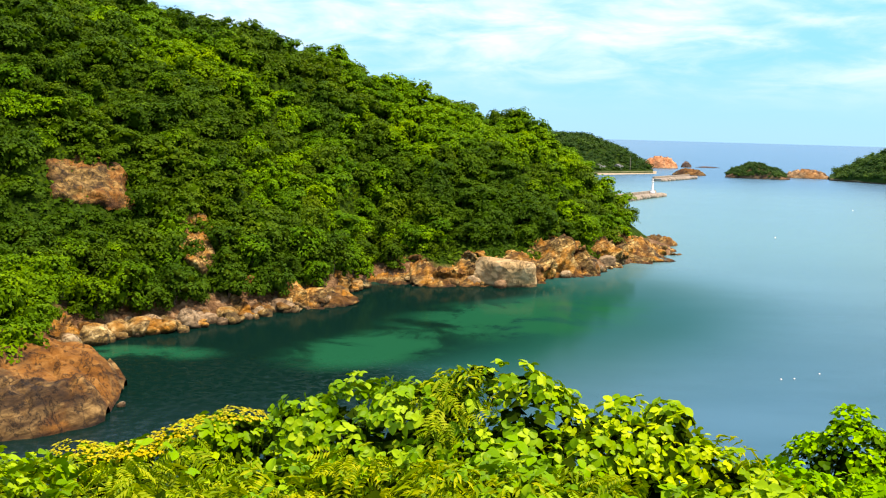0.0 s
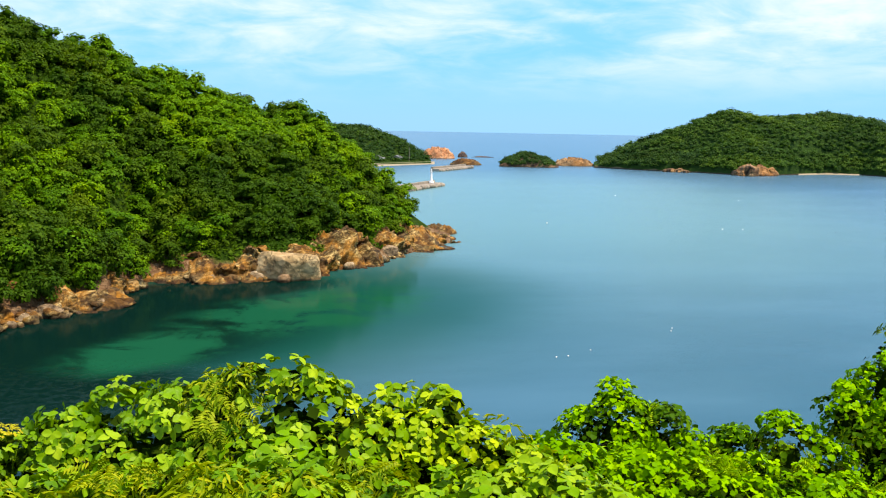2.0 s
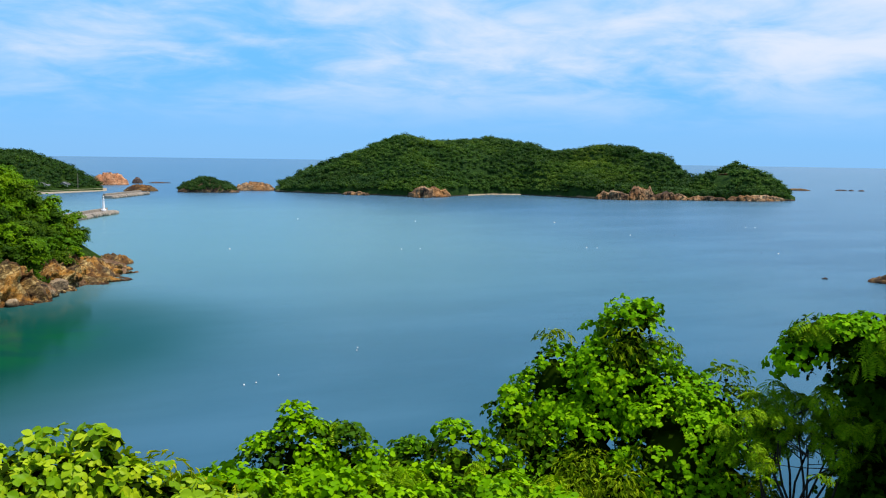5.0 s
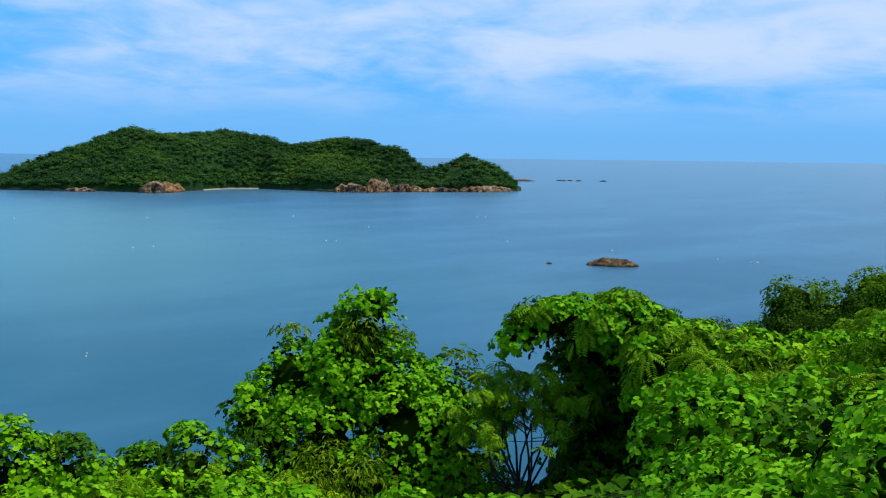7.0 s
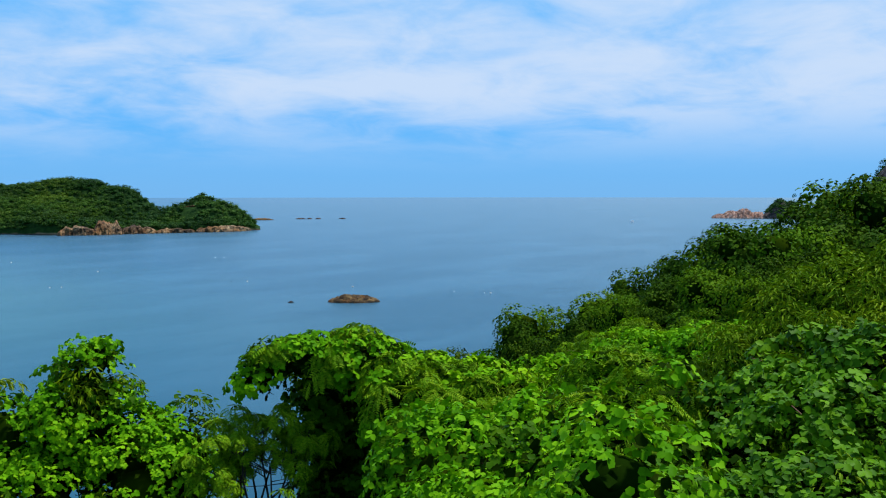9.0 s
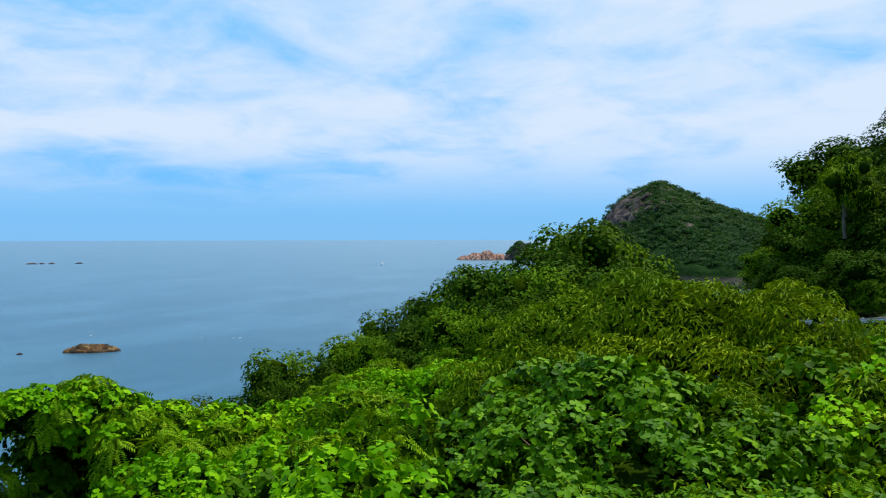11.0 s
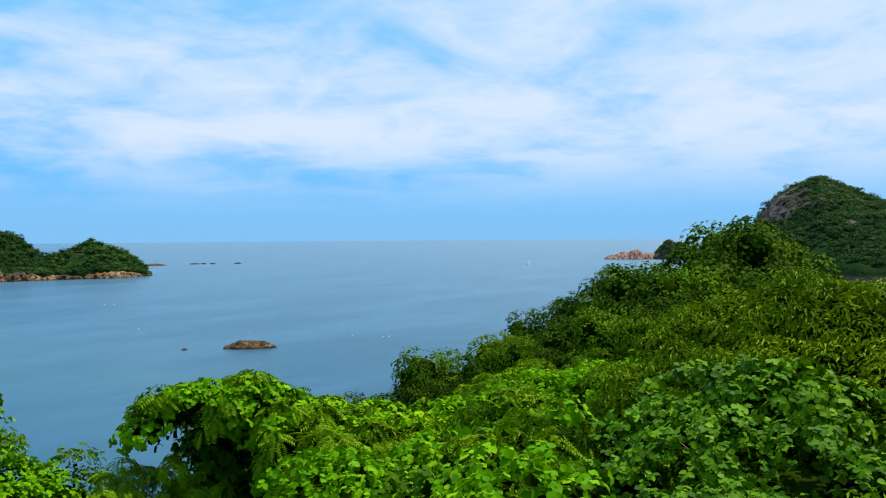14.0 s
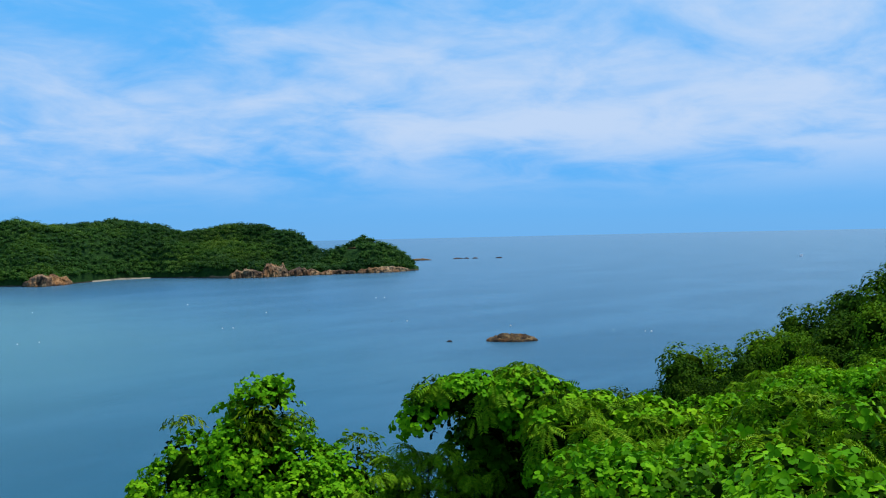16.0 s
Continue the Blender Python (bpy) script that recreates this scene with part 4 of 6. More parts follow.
for az, d, r, dark in ((16.7, 118, .26, 0), (17.4, 119, .26, 0), (18.7, 123, .22, 0), (23.3, 138, .24, 0), (23.35, 140, .2, 0), (15.9, 288, .5, 0), (19.8, 420, .5, 0), (25.9, 289, .4, 0), (27.0, 291, .4, 0), (31.9, 296, .35, 1),
                       (34.9, 420, .6, 0), (36.8, 305, .45, 0), (37.4, 305, .45, 0), (39.3, 361, .5, 0), (26.7, 413, .4, 0), (37.0, 368, .35, 1), (53.6, 286, .6, 0), (47.5, 308, .6, 0), (46.6, 309, .4, 1), (61.75, 267, .62, 0), (61.4, 268, .35, 0),
                       (46.2, 425, .4, 0), (45.7, 425, .4, 0), (52.6, 420, .35, 1), (41.8, 365, .45, 1), (59.6, 272, .3, 0), (54.5, 430, .4, 1), (58.4, 440, .35, 1)):
    x, y = bearing(az, d)
    buoy(x, y, r, dark)

bx_, by_ = bearing(70.0, 905)
boat = empty("motorboat", bx_, by_, 0, 10)
bm = bmesh.new()
bmesh.ops.create_cube(bm, size=1.0, matrix=Matrix.Translation((0, 0, 0.5)) @ Matrix.Diagonal((7, 2.2, 1.2, 1)))
for v in bm.verts:
    if v.co.x > 0:
        v.co.y *= 0.25
        v.co.x += 0.6 if v.co.z > 0.5 else 0
part("hull", bm, "white", boat)
bm = bmesh.new()
bmesh.ops.create_cube(bm, size=1.0, matrix=Matrix.Translation((-0.5, 0, 1.6)) @ Matrix.Diagonal((2.2, 1.6, 1.1, 1)))
part("cabin", bm, "white", boat)
tagged(boat, "small white motorboat on the open sea", "boat")
# ---- shore rocks of the bay ----
def shore_line(n):
    """The rocky foot of the headland, as points with the way inland."""
    az = np.linspace(-30, 10.4, n)
    sh = np.interp(az, HEAD[:, 0], HEAD[:, 1])
    x, y = bearing(az, sh)
    P = np.stack([x, y], 1)
    step = np.r_[0, np.cumsum(np.linalg.norm(np.diff(P, axis=0), axis=1))]
    q = np.linspace(0, step[-1], n)
    P = np.stack([np.interp(q, step, P[:, 0]), np.interp(q, step, P[:, 1])], 1)
    t = unit(np.gradient(P, axis=0))
    az = np.degrees(np.arctan2(P[:, 0], P[:, 1]))
    return az, P, np.stack([-t[:, 1], t[:, 0]], 1), q


sl_az, sl_p, sl_n, sl_q = shore_line(900)
across = np.concatenate([np.linspace(-5.0, 0, 14), np.linspace(0.3, 8, 34), np.linspace(8.6, 15, 10)])
prof = np.interp(across, (-5, -2.5, -0.5, 0.8, 2.5, 8, 15), (-1.6, -0.5, 0.5, 3.0, 4.9, 6.0, 5.6))
high = np.interp(sl_az, (-30, -22, -16, -9, -7, -4, -1.5, 1.5, 4, 6.5, 9, 10.4), (0.5, 0.32, 0.38, 0.50, 0.62, 0.62, 0.68, 0.84, 1.12, 1.10, 0.65, 0.25))
rx = sl_p[:, None, 0] + sl_n[:, None, 0] * across[None]
ry = sl_p[:, None, 1] + sl_n[:, None, 1] * across[None]
q3 = xyz(rx * 0.16, ry * 0.16, 0.4)
ledge = fbm(q3, 5)
block = np.round((fbm(xyz(rx * 0.22, ry * 0.22, 8.0), 3)) * 3) / 3
fine = fbm(xyz(rx * 0.7, ry * 0.7, 2.0), 3)
rz_ = prof[None] * high[:, None] * (1 + 0.28 * ledge) + 0.7 * ledge * sstep(-4, 1, across)[None] + 0.9 * block * sstep(-4, 2, across)[None]
tread = 0.75
rz_ = 0.45 * rz_ + 0.55 * (np.floor(rz_ / tread) + sstep(0.55, 1.0, rz_ / tread - np.floor(rz_ / tread))) * tread + 0.25 * fine
push = 2.8 * fbm(xyz(rx * 0.12, ry * 0.12, prof[None] * 0.3), 4)
big_b, big_j = facets(sl_q[:, None] * 0.24 + 0.06 * across[None], across[None] * 0.34 - 0.05 * sl_q[:, None], 3)
small_b, small_j = facets(sl_q[:, None] * 0.75, across[None] * 0.95 + 0.2 * sl_q[:, None], 21)
rz_ = rz_ + (0.75 * big_b + 0.28 * small_b - 0.5 * (1 - sstep(0, 0.10, big_j)) - 0.22 * (1 - sstep(0, 0.12, small_j))) * sstep(-3.5, 1.5, across)[None]
push = push + 0.9 * big_b + 0.3 * small_b
rx, ry = rx - sl_n[:, None, 0] * push, ry - sl_n[:, None, 1] * push
shore = solid("shore_rocks", xyz(rx, ry, rz_).reshape(-1, 3), sheet(len(sl_q), len(across)), "rock")
tagged(shore, "rusty brown broken rock ledges along the water", "rocks", kind="structure")


def rock_mesh(name, seed, mat, flat=0.75, sub=3, lump=0.22):
    v, f = ICO[sub]
    n = fbm(v * 1.3 + seed * 5.1, 4)[:, None]
    v = v / np.maximum((np.abs(v) ** 5).sum(1, keepdims=True) ** 0.2, 1e-6) * 0.86      # squarish blocks
    v = v * (1 + lump * n)
    # a few planes cut the block to facets
    rr = np.random.RandomState(seed)
    for _ in range(9):
        d = unit(rr.normal(size=3))
        h = rr.uniform(0.52, 0.9)
        over = np.maximum(v @ d - h, 0)
        v = v - over[:, None] * d * 0.9
    v = v * np.array((1, 0.9, flat))
    me = mesh_from(name, v, f)
    me.materials.append(M[mat])
    return me


BOULDERS = [rock_mesh("boulder", s, ("tan", "rock", "tan", "pale")[s % 4], 0.55 + 0.08 * (s % 4), 2) for s in range(1, 9)]
rng = np.random.RandomState(11)
for i in range(215):
    a = rng.uniform(-25.5, -8.2) if i < 165 else rng.uniform(-8, 8.5)
    sh = np.interp(a, HEAD[:, 0], HEAD[:, 1])
    x, y = bearing(a, sh + rng.uniform(-3.0, 4.2) - (1.0 if i < 165 else 2.0))
    r = rng.choice((0.5, 0.75, 1.05, 1.5, 2.2), p=(0.22, 0.28, 0.26, 0.16, 0.08))
    ob = new("boulder", BOULDERS[i % 8])
    ob.matrix_basis = pose(x, y, 0.15 * r + max(0.0, rng.uniform(-0.6, 0.7)), rng.uniform(-15, 15), rng.uniform(-15, 15), rng.uniform(0, 360)) @ Matrix.Scale(r, 4)
    tagged(ob, "weathered pale shore boulder at the water's edge" if i % 4 == 2 else "rusty brown shore boulder at the water's edge", "boulder", "boulders along the shore")

# the great pale block under the wood
x, y = bearing(0.5, 176.6)
blk = rock_mesh("pale_block", 31, "block", 0.9, 4, 0.07)
ob = new("rock_block", blk)
ob.matrix_basis = pose(x, y, 2.0, 14, -4, 4) @ Matrix.Diagonal((7.2, 4.6, 4.2, 1))
tagged(ob, "huge smooth pale rock block at the foot of the wood", "boulder")
x, y = bearing(6.3, 206)
ob = new("rock_block", rock_mesh("round_block", 33, "pale", 0.8))
ob.matrix_basis = pose(x, y, 1.0, 0, 0, 40) @ Matrix.Diagonal((3.4, 2.6, 2.6, 1))
tagged(ob, "rounded pale rock on the point's ledges", "boulder")
for a, d, s, h in ((-11.9, 150, 1.3, 2.0), (-10.6, 153.5, 2.3, 1.6), (-9.6, 156, 2.2, 1.3)):
    x, y = bearing(a, d)
    ob = new("rock_block", rock_mesh("stump_rock", int(d), "rock", 1.2))
    ob.matrix_basis = pose(x, y, h * 0.5, 0, 0, d * 7) @ Matrix.Diagonal((s, s, h, 1))
    tagged(ob, "upright broken rock standing on the shore", "boulder")
# ledges at the point
for a, d, ln, w, h, t in ((7.9, 226, 24, 13, 5.0, 57), (9.0, 234, 18, 7, 2.4, 55), (9.4, 252, 15, 7, 3.0, 35), (9.9, 239, 9, 4, 1.3, 45)):
    x, y = bearing(a, d)
    reef("ledge", "long low brown rock ledge running into the sea", x, y, ln, w, h, t, "rock", a)

# bare rust-coloured slab in the near corner of the bay
nu, nv = 110, 90
u = np.linspace(-1, 1, nu)[:, None]
v = np.linspace(-1, 1, nv)[None, :]
lx, ly = 17 * u, 14 * v
p = xyz(lx, ly, 4.4)
n = fbm(p * 0.11, 5)
rim = np.maximum(np.abs(u) ** 3 + np.abs(v) ** 3 + 0.22 * n, 0)
body = np.clip(1.02 - rim, 0, 1)
plane = 5.6 - 2.6 * u + 0.9 * v
z = np.minimum(plane, 7.0 * body ** 0.95) + 1.5 * (0.5 - np.abs(fbm(p * 0.10 + 5, 4))) * sstep(0.1, 0.5, body) + 0.45 * fbm(p * 0.5, 4) * sstep(0, 0.3, body)
groove = np.abs(fbm(xyz(lx * 0.12 + ly * 0.12, (lx - ly) * 0.035, 1.0), 3))
big_b, big_j = facets(lx * 0.16 + ly * 0.10, ly * 0.20 - lx * 0.12, 9)
small_b, small_j = facets(lx * 0.42 + ly * 0.22, ly * 0.55, 40)
z = z + (0.45 * big_b + 0.16 * small_b - 0.45 * (1 - sstep(0, 0.07, big_j)) - 0.2 * (1 - sstep(0, 0.09, small_j))) * sstep(0.02, 0.3, body)
z = z - 0.7 * (1 - sstep(0.0, 0.12, groove)) - 0.8 * (1 - sstep(0, 0.1, body))
slab = empty("rock_slab", -54, 90, 0, 12)
solid("body", np.stack(np.broadcast_arrays(lx, ly, z), -1).reshape(-1, 3), sheet(nu, nv), "slab", slab)
tagged(slab, "broad bare rust-brown rock slab sloping into the cove", "rock")
for i, (x, y, r) in enumerate(((-36.3, 91.5, 0.55), (-44, 105, 0.9), (-41, 101, 0.5))):
    ob = new("boulder", BOULDERS[i + 2])
    ob.matrix_basis = pose(x, y, 0.1, 0, 0, 50 * i) @ Matrix.Scale(r, 4)
    tagged(ob, "small wet stone beside the rust-brown slab", "boulder")


# bare rock faces on the headland, bulging out of the slope
def outcrop(az0, az1, s0, s1, seed, mat, place=headland, open_below=0.04, bulge=1.0, ragged=0.75, lean=0.35):
    nu, nv = 40, 34
    u = np.linspace(-1, 1, nu)[:, None]
    v = np.linspace(-1, 1, nv)[None, :]
    az = (az0 + az1) / 2 + (az1 - az0) / 2 * u + 0 * v
    x, y, z = place(az, (s0 + s1) / 2 + (s1 - s0) / 2 * v + 0 * u)
    p = xyz(x, y, z)
    n = fbm(p * 0.16 + seed, 5)
    edge = np.clip(0.9 - np.abs(u) ** 2 - np.abs(v) ** 2 - lean * u * v + ragged * n, 0, 1)
    out = 2.6 * sstep(0, 0.5, edge) - 1.4 + 0.8 * np.round(fbm(p * 0.45 + 3, 3) * 2.5) / 2.5 * sstep(0.2, 0.6, edge) + 0.3 * fbm(p * 1.3, 3)
    out = out * bulge + 0.8 * (bulge - 1)
    d = np.hypot(x, y)
    e = empty("outcrop")
    solid("body", xyz(x - x / d * out, y - y / d * out, z + 0.6 * out).reshape(-1, 3), sheet(nu, nv), mat, e)
    tagged(e, "bare orange brown rock face among the trees", "rock")
    return az0 + 0.2, az1 - 0.2, s0 - open_below, s1 - 0.02


FACES = [outcrop(-26.7, -20.6, 0.205, 0.305, 4, "face", open_below=0.07, ragged=0.95, lean=0.7), outcrop(-18.4, -16.2, 0.085, 0.235, 2, "rock", open_below=0.12), outcrop(-15.4, -13.6, 0.02, 0.11, 3, "slab")]


outcrop(43.9, 44.75, 0.34, 0.62, 5, "isle_rock", isle, bulge=1.35)
outcrop(81.7, 86.2, 0.46, 0.90, 6, "grey_rock", mountain, bulge=1.6)


# ---- woods ----
def crown_lobes(rng, r, h, count, puff=(0.10, 0.20), girth=(0.22, 0.42)):
    L = [(0, 0, h * 0.52, r * 0.62, h * 0.46)]
    for i in range(count):
        a = rng.uniform(0, 2 * math.pi)
        q = r * rng.uniform(0.35, 0.85)
        L.append((q * math.cos(a), q * math.sin(a), h * rng.uniform(0.18, 0.86), r * rng.uniform(*girth), h * rng.uniform(*puff)))
    return L


def crown(seed, r, h, rt, per, size, lobes, shape=RHOMB, sub=1, droop=0.0, base=0.0, wild=0.22, puff=(0.10, 0.20), girth=(0.22, 0.42), cover=1.0, flat=0.5, under=-0.45, inner=0.76):
    """Leaves and inner mass of a crown that stands on z = base."""
    rng = np.random.RandomState(seed)
    L = [(x, y, z + base, a, b) for x, y, z, a, b in crown_lobes(rng, r, h, lobes, puff, girth)]
    P, N, side, _ = tufted(rng, L, rt, per, flat, under, cover)
    N = N + rng.normal(size=N.shape) * wild
    return cards(rng, P, N, size * rng.uniform(0.65, 1.3, len(P)), shape, droop, side), cores(L, inner, sub), L


def place(arrays, x, y, z, turn, s, sz=1.0):
    v, f = arrays
    c, d = math.cos(turn), math.sin(turn)
    R = np.array(((c, d, 0), (-d, c, 0), (0, 0, sz))) * s
    return v @ R + (x, y, z), f


def wood(name, label, spots, variants, mat, rng, size=(0.8, 1.25), inside="core"):
    leaves, inner = [], []
    for x, y, z in spots:
        lv, co, _ = variants[rng.randint(len(variants))]
        t, s, q = rng.uniform(0, 6.28), rng.uniform(*size), rng.uniform(0.85, 1.2)
        leaves.append(place(lv, x, y, z, t, s, q))
        inner.append(place(co, x, y, z, t, s, q))
    e = empty(name)
    tagged(e, label, "wood", kind="stuff")
    solid("leaves", *join(leaves), mat, e)["kind"] = "stuff"
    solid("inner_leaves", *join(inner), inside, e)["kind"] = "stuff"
    return e


def scatter(rng, n, spacing, draw):
    """Random places, none nearer than spacing to another."""
    out, cells = [], {}
    for _ in range(n):
        p = draw()
        if p is None:
            continue
        x, y, z, g = p
        g = g * spacing
        key = (int(x // spacing), int(y // spacing))
        if any((x - a) ** 2 + (y - b) ** 2 < g * g for i in (-1, 0, 1) for j in (-1, 0, 1) for a, b in cells.get((key[0] + i, key[1] + j), ())):
            continue
        cells.setdefault(key, []).append((x, y))
        out.append((x, y, z))
    return out


def tree_thing(name, label, category, seed, r, h, trunk, rt, per, size, lobes, mat, shape=RHOMB, droop=0.0, sub=2, puff=(0.10, 0.20), girth=(0.22, 0.42), cover=1.0, flat=0.5):
    """A tree: trunk with limbs, crown of single leaves, dark inner fill standing in for shade."""
    rng = np.random.RandomState(seed + 100)
    e = empty(name)
    lv, co, L = crown(seed, r, h, rt, per, size, lobes, shape, sub, droop, base=trunk * 0.75, puff=puff, girth=girth, cover=cover, flat=flat, under=-0.95, inner=0.66)
    limbs = [tube([(0, 0, -0.8), (0.04 * r, 0.03 * r, trunk * 0.6), (0.0, 0.05 * r, trunk + h * 0.4)], 0.05 * r + 0.05, 0.03 * r)]
    for x, y, z, a, b in L[1:5]:
        limbs.append(tube([(0, 0, trunk * 0.7), (x * 0.4, y * 0.4, (trunk + z) * 0.5), (x, y, z)], 0.028 * r + 0.02, 0.01 * r + 0.01, 5))
    solid("trunk", *join(limbs), "bark", e)
    c = solid("crown", *lv, mat, e)
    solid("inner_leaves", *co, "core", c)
    tagged(e, label, category)
    return e


rng = np.random.RandomState(3)
bay_kinds = [crown(40 + i, 2.8, 3.4 + 0.5 * (i % 4), 0.55, 9, 0.40, 8 + i % 4, TRI, wild=0.28, puff=(0.10, 0.20), girth=(0.28, 0.46), cover=1.25) for i in range(7)]
NEAR_AZ = (-27.0, 8.0)


def bay_spot(front):
    def draw():
        a, s = rng.uniform(-31.5, 8.3), (rng.uniform(0.022, 0.12) if front else rng.uniform(0.11, 1.0))
        x, y, z = (float(q) for q in headland(a, s))
        if z < (1.2 if front else 2.5) or (a > 6.4 and z < 3 + 1.8 * (a - 6.4)):
            return None
        if a > -6 and s < 0.10 + 0.010 * (a + 6):
            return None
        if any(p - 0.2 < a < q + 0.2 and m < s < n for p, q, m, n in FACES):
            return None
        return x, y, z - 0.6, 1.0
    return draw


spots = scatter(rng, 20000, 3.3, bay_spot(False))
tone = np.array([float(fbm(xyz(x * 0.04, y * 0.04, 6.0), 3)) for x, y, z in spots]) * 1.15 + rng.normal(size=len(spots)) * 0.24
light_ones = [p for p, t in zip(spots, tone) if 0.05 < t <= 0.38]
dark_ones = [p for p, t in zip(spots, tone) if t <= -0.14]
young_ones = [p for p, t in zip(spots, tone) if t > 0.38]
olive_ones = [p for p, t in zip(spots, tone) if -0.14 < t <= 0.05]
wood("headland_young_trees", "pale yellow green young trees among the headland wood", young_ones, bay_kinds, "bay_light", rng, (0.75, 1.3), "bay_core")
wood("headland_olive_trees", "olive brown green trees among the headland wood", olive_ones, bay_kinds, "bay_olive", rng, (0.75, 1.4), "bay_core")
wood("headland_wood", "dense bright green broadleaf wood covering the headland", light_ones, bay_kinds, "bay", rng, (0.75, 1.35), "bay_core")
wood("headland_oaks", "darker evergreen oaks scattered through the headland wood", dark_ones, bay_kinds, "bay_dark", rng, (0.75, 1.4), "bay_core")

# brambles and young growth on the ground between the crowns
n = 36000
a, s_ = rng.uniform(-31, 7.0, n), rng.uniform(0.06, 1.03, n)
x, y, z = headland(a, s_)
brush = empty("headland_brush")
tagged(brush, "dark green undergrowth between the headland's trees", "undergrowth", kind="stuff")
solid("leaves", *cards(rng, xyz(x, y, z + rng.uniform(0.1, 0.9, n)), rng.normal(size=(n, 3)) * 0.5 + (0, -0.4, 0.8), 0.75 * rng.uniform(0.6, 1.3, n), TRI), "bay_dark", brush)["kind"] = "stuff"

rng = np.random.RandomState(4)
scrub_kinds = [crown(20 + i, 1.5, 1.7, 0.5, 9, 0.36, 5, TRI) for i in range(4)]


def scrub_spot():
    a, t = rng.uniform(-31, 8.6), rng.uniform(0.03, 0.2)
    x, y, z = (float(q) for q in headland(a, t))
    return None if z < 2.0 or a > 6.4 or (a > -6 and t < 0.09 + 0.012 * (a + 6)) else (x, y, z - 0.3, 1.0)


wood("headland_scrub", "low green scrub between the shore rocks and the trees", scatter(rng, 3000, 2.2, scrub_spot)[:850], scrub_kinds, "bay_dark", rng, (0.7, 1.4), "bay_core")
shore_tree = [tree_thing("broadleaf_tree", "rounded green broadleaf tree above the shore rocks", "tree", 60 + i, 2.9, 4.6, 1.2, 0.6, 10, 0.40, 9, "bay" if i % 2 else "bay_dark", TRI, sub=1, puff=(0.13, 0.24), girth=(0.3, 0.5)) for i in range(5)]
for ob in shore_tree:
    tagged(ob, group="trees above the bay shore")
spots = scatter(rng, 2500, 3.4, bay_spot(True))[:290]
for i, (x, y, z) in enumerate(spots):
    m = pose(x, y, z, 0, 0, rng.uniform(0, 360)) @ Matrix.Scale(rng.uniform(0.7, 1.25), 4)
    if i < 5:
        shore_tree[i].matrix_basis = m
    else:
        t = copy_thing(shore_tree[i % 5], Matrix())
        t.matrix_basis = m

# bushes over the near left corner, on the rocks of the cove
rng = np.random.RandomState(6)
spots = []
for i in range(34):
    a, d = rng.uniform(-34, -24.5), rng.uniform(104, 124)
    x, y = bearing(a, d)
    if a > -27 and d < 112:
        continue
    spots.append((x, y, 2.5 + 0.25 * (d - 104) + max(0, -27 - a) * 0.5))
wood("cove_wood", "leafy green trees overhanging the rust-brown slab", spots, bay_kinds, "bay", rng, inside="bay_core")

rng = np.random.RandomState(8)
far_kinds = [crown(80 + i, 2.6, 2.1 + (i % 3) * 0.45, 0.90, 5, 0.68, 3, TRI, wild=0.4, girth=(0.32, 0.5), flat=0.85) for i in range(5)]


def isle_spot():
    a, s = rng.uniform(18.9, 47.9), rng.uniform(0.03, 1.14)
    x, y, z = (float(q) for q in isle(a, s))
    if z < 1.0 + 1.6 * (0.5 + 0.5 * float(vnoise(xyz(a * 0.9, 2.2, 1.1)))) and s < 0.3:
        return None
    if 43.95 < a < 44.8 and 0.16 < s < 0.74:
        return None
    return x, y, z - 0.7, 0.6 + 0.4 * min(1, z / 20)


spots = scatter(rng, 30000, 2.9, isle_spot)
# the lighter share of the wood stands in for lit slopes
tone = np.array([float(fbm(xyz(x * 0.022, y * 0.022, z * 0.05 + 3.0), 3)) for x, y, z in spots]) + rng.normal(size=len(spots)) * 0.22
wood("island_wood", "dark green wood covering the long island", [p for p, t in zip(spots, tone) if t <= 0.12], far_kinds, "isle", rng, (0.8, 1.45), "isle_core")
wood("island_young_trees", "lighter green trees painting lit relief and paler patches on the long island", [p for p, t in zip(spots, tone) if t > 0.12], far_kinds, "isle_light", rng, (0.8, 1.35), "isle_core")


def mount_spot():
    a, s = rng.uniform(80.2, 95.4), rng.uniform(0.08, 1.06)
    x, y, z = (float(q) for q in mountain(a, s))
    if z < 4 or (82.1 < a < 84.6 and 0.50 < s < 0.86 and vnoise(xyz(a * 2.2, z * 0.12, 0.5)) > -0.45):
        return None
    return x, y, z - 0.9, 0.85


wood("mountain_wood", "dark green wood on the steep mountain", scatter(rng, 22000, 3.6, mount_spot), far_kinds, "isle", rng, (0.7, 1.35), "isle_core")


def farhead_spot():
    a, s = rng.uniform(1.5, 8.8), rng.uniform(0.2, 1.05)
    x, y, z = (float(q) for q in farhead(a, s))
    return None if z < 2.6 else (x, y, z - 1.0, 0.8)


wood("far_headland_wood", "wood on the distant headland", scatter(rng, 5000, 4.2, farhead_spot), far_kinds, "isle", rng, (0.7, 1.5), "isle_core")
X, Y, Z, body = knoll
idx = [i for i in rng.permutation(X.size) if Z.ravel()[i] > 6.5][:420]
wood("islet_scrub", "dark green scrub on the rock hump", [(X.ravel()[i], Y.ravel()[i], Z.ravel()[i] - 1.2) for i in idx], far_kinds, "isle", rng, (0.5, 0.95), "isle_core")
X, Y, Z, body = islet
idx = [i for i in rng.permutation(X.size) if Z.ravel()[i] > 1.9][:420]
wood("islet_scrub", "low green scrub on the small islet", [(X.ravel()[i], Y.ravel()[i], Z.ravel()[i] - 0.9) for i in idx], far_kinds, "isle", rng, (0.5, 0.95), "isle_core")

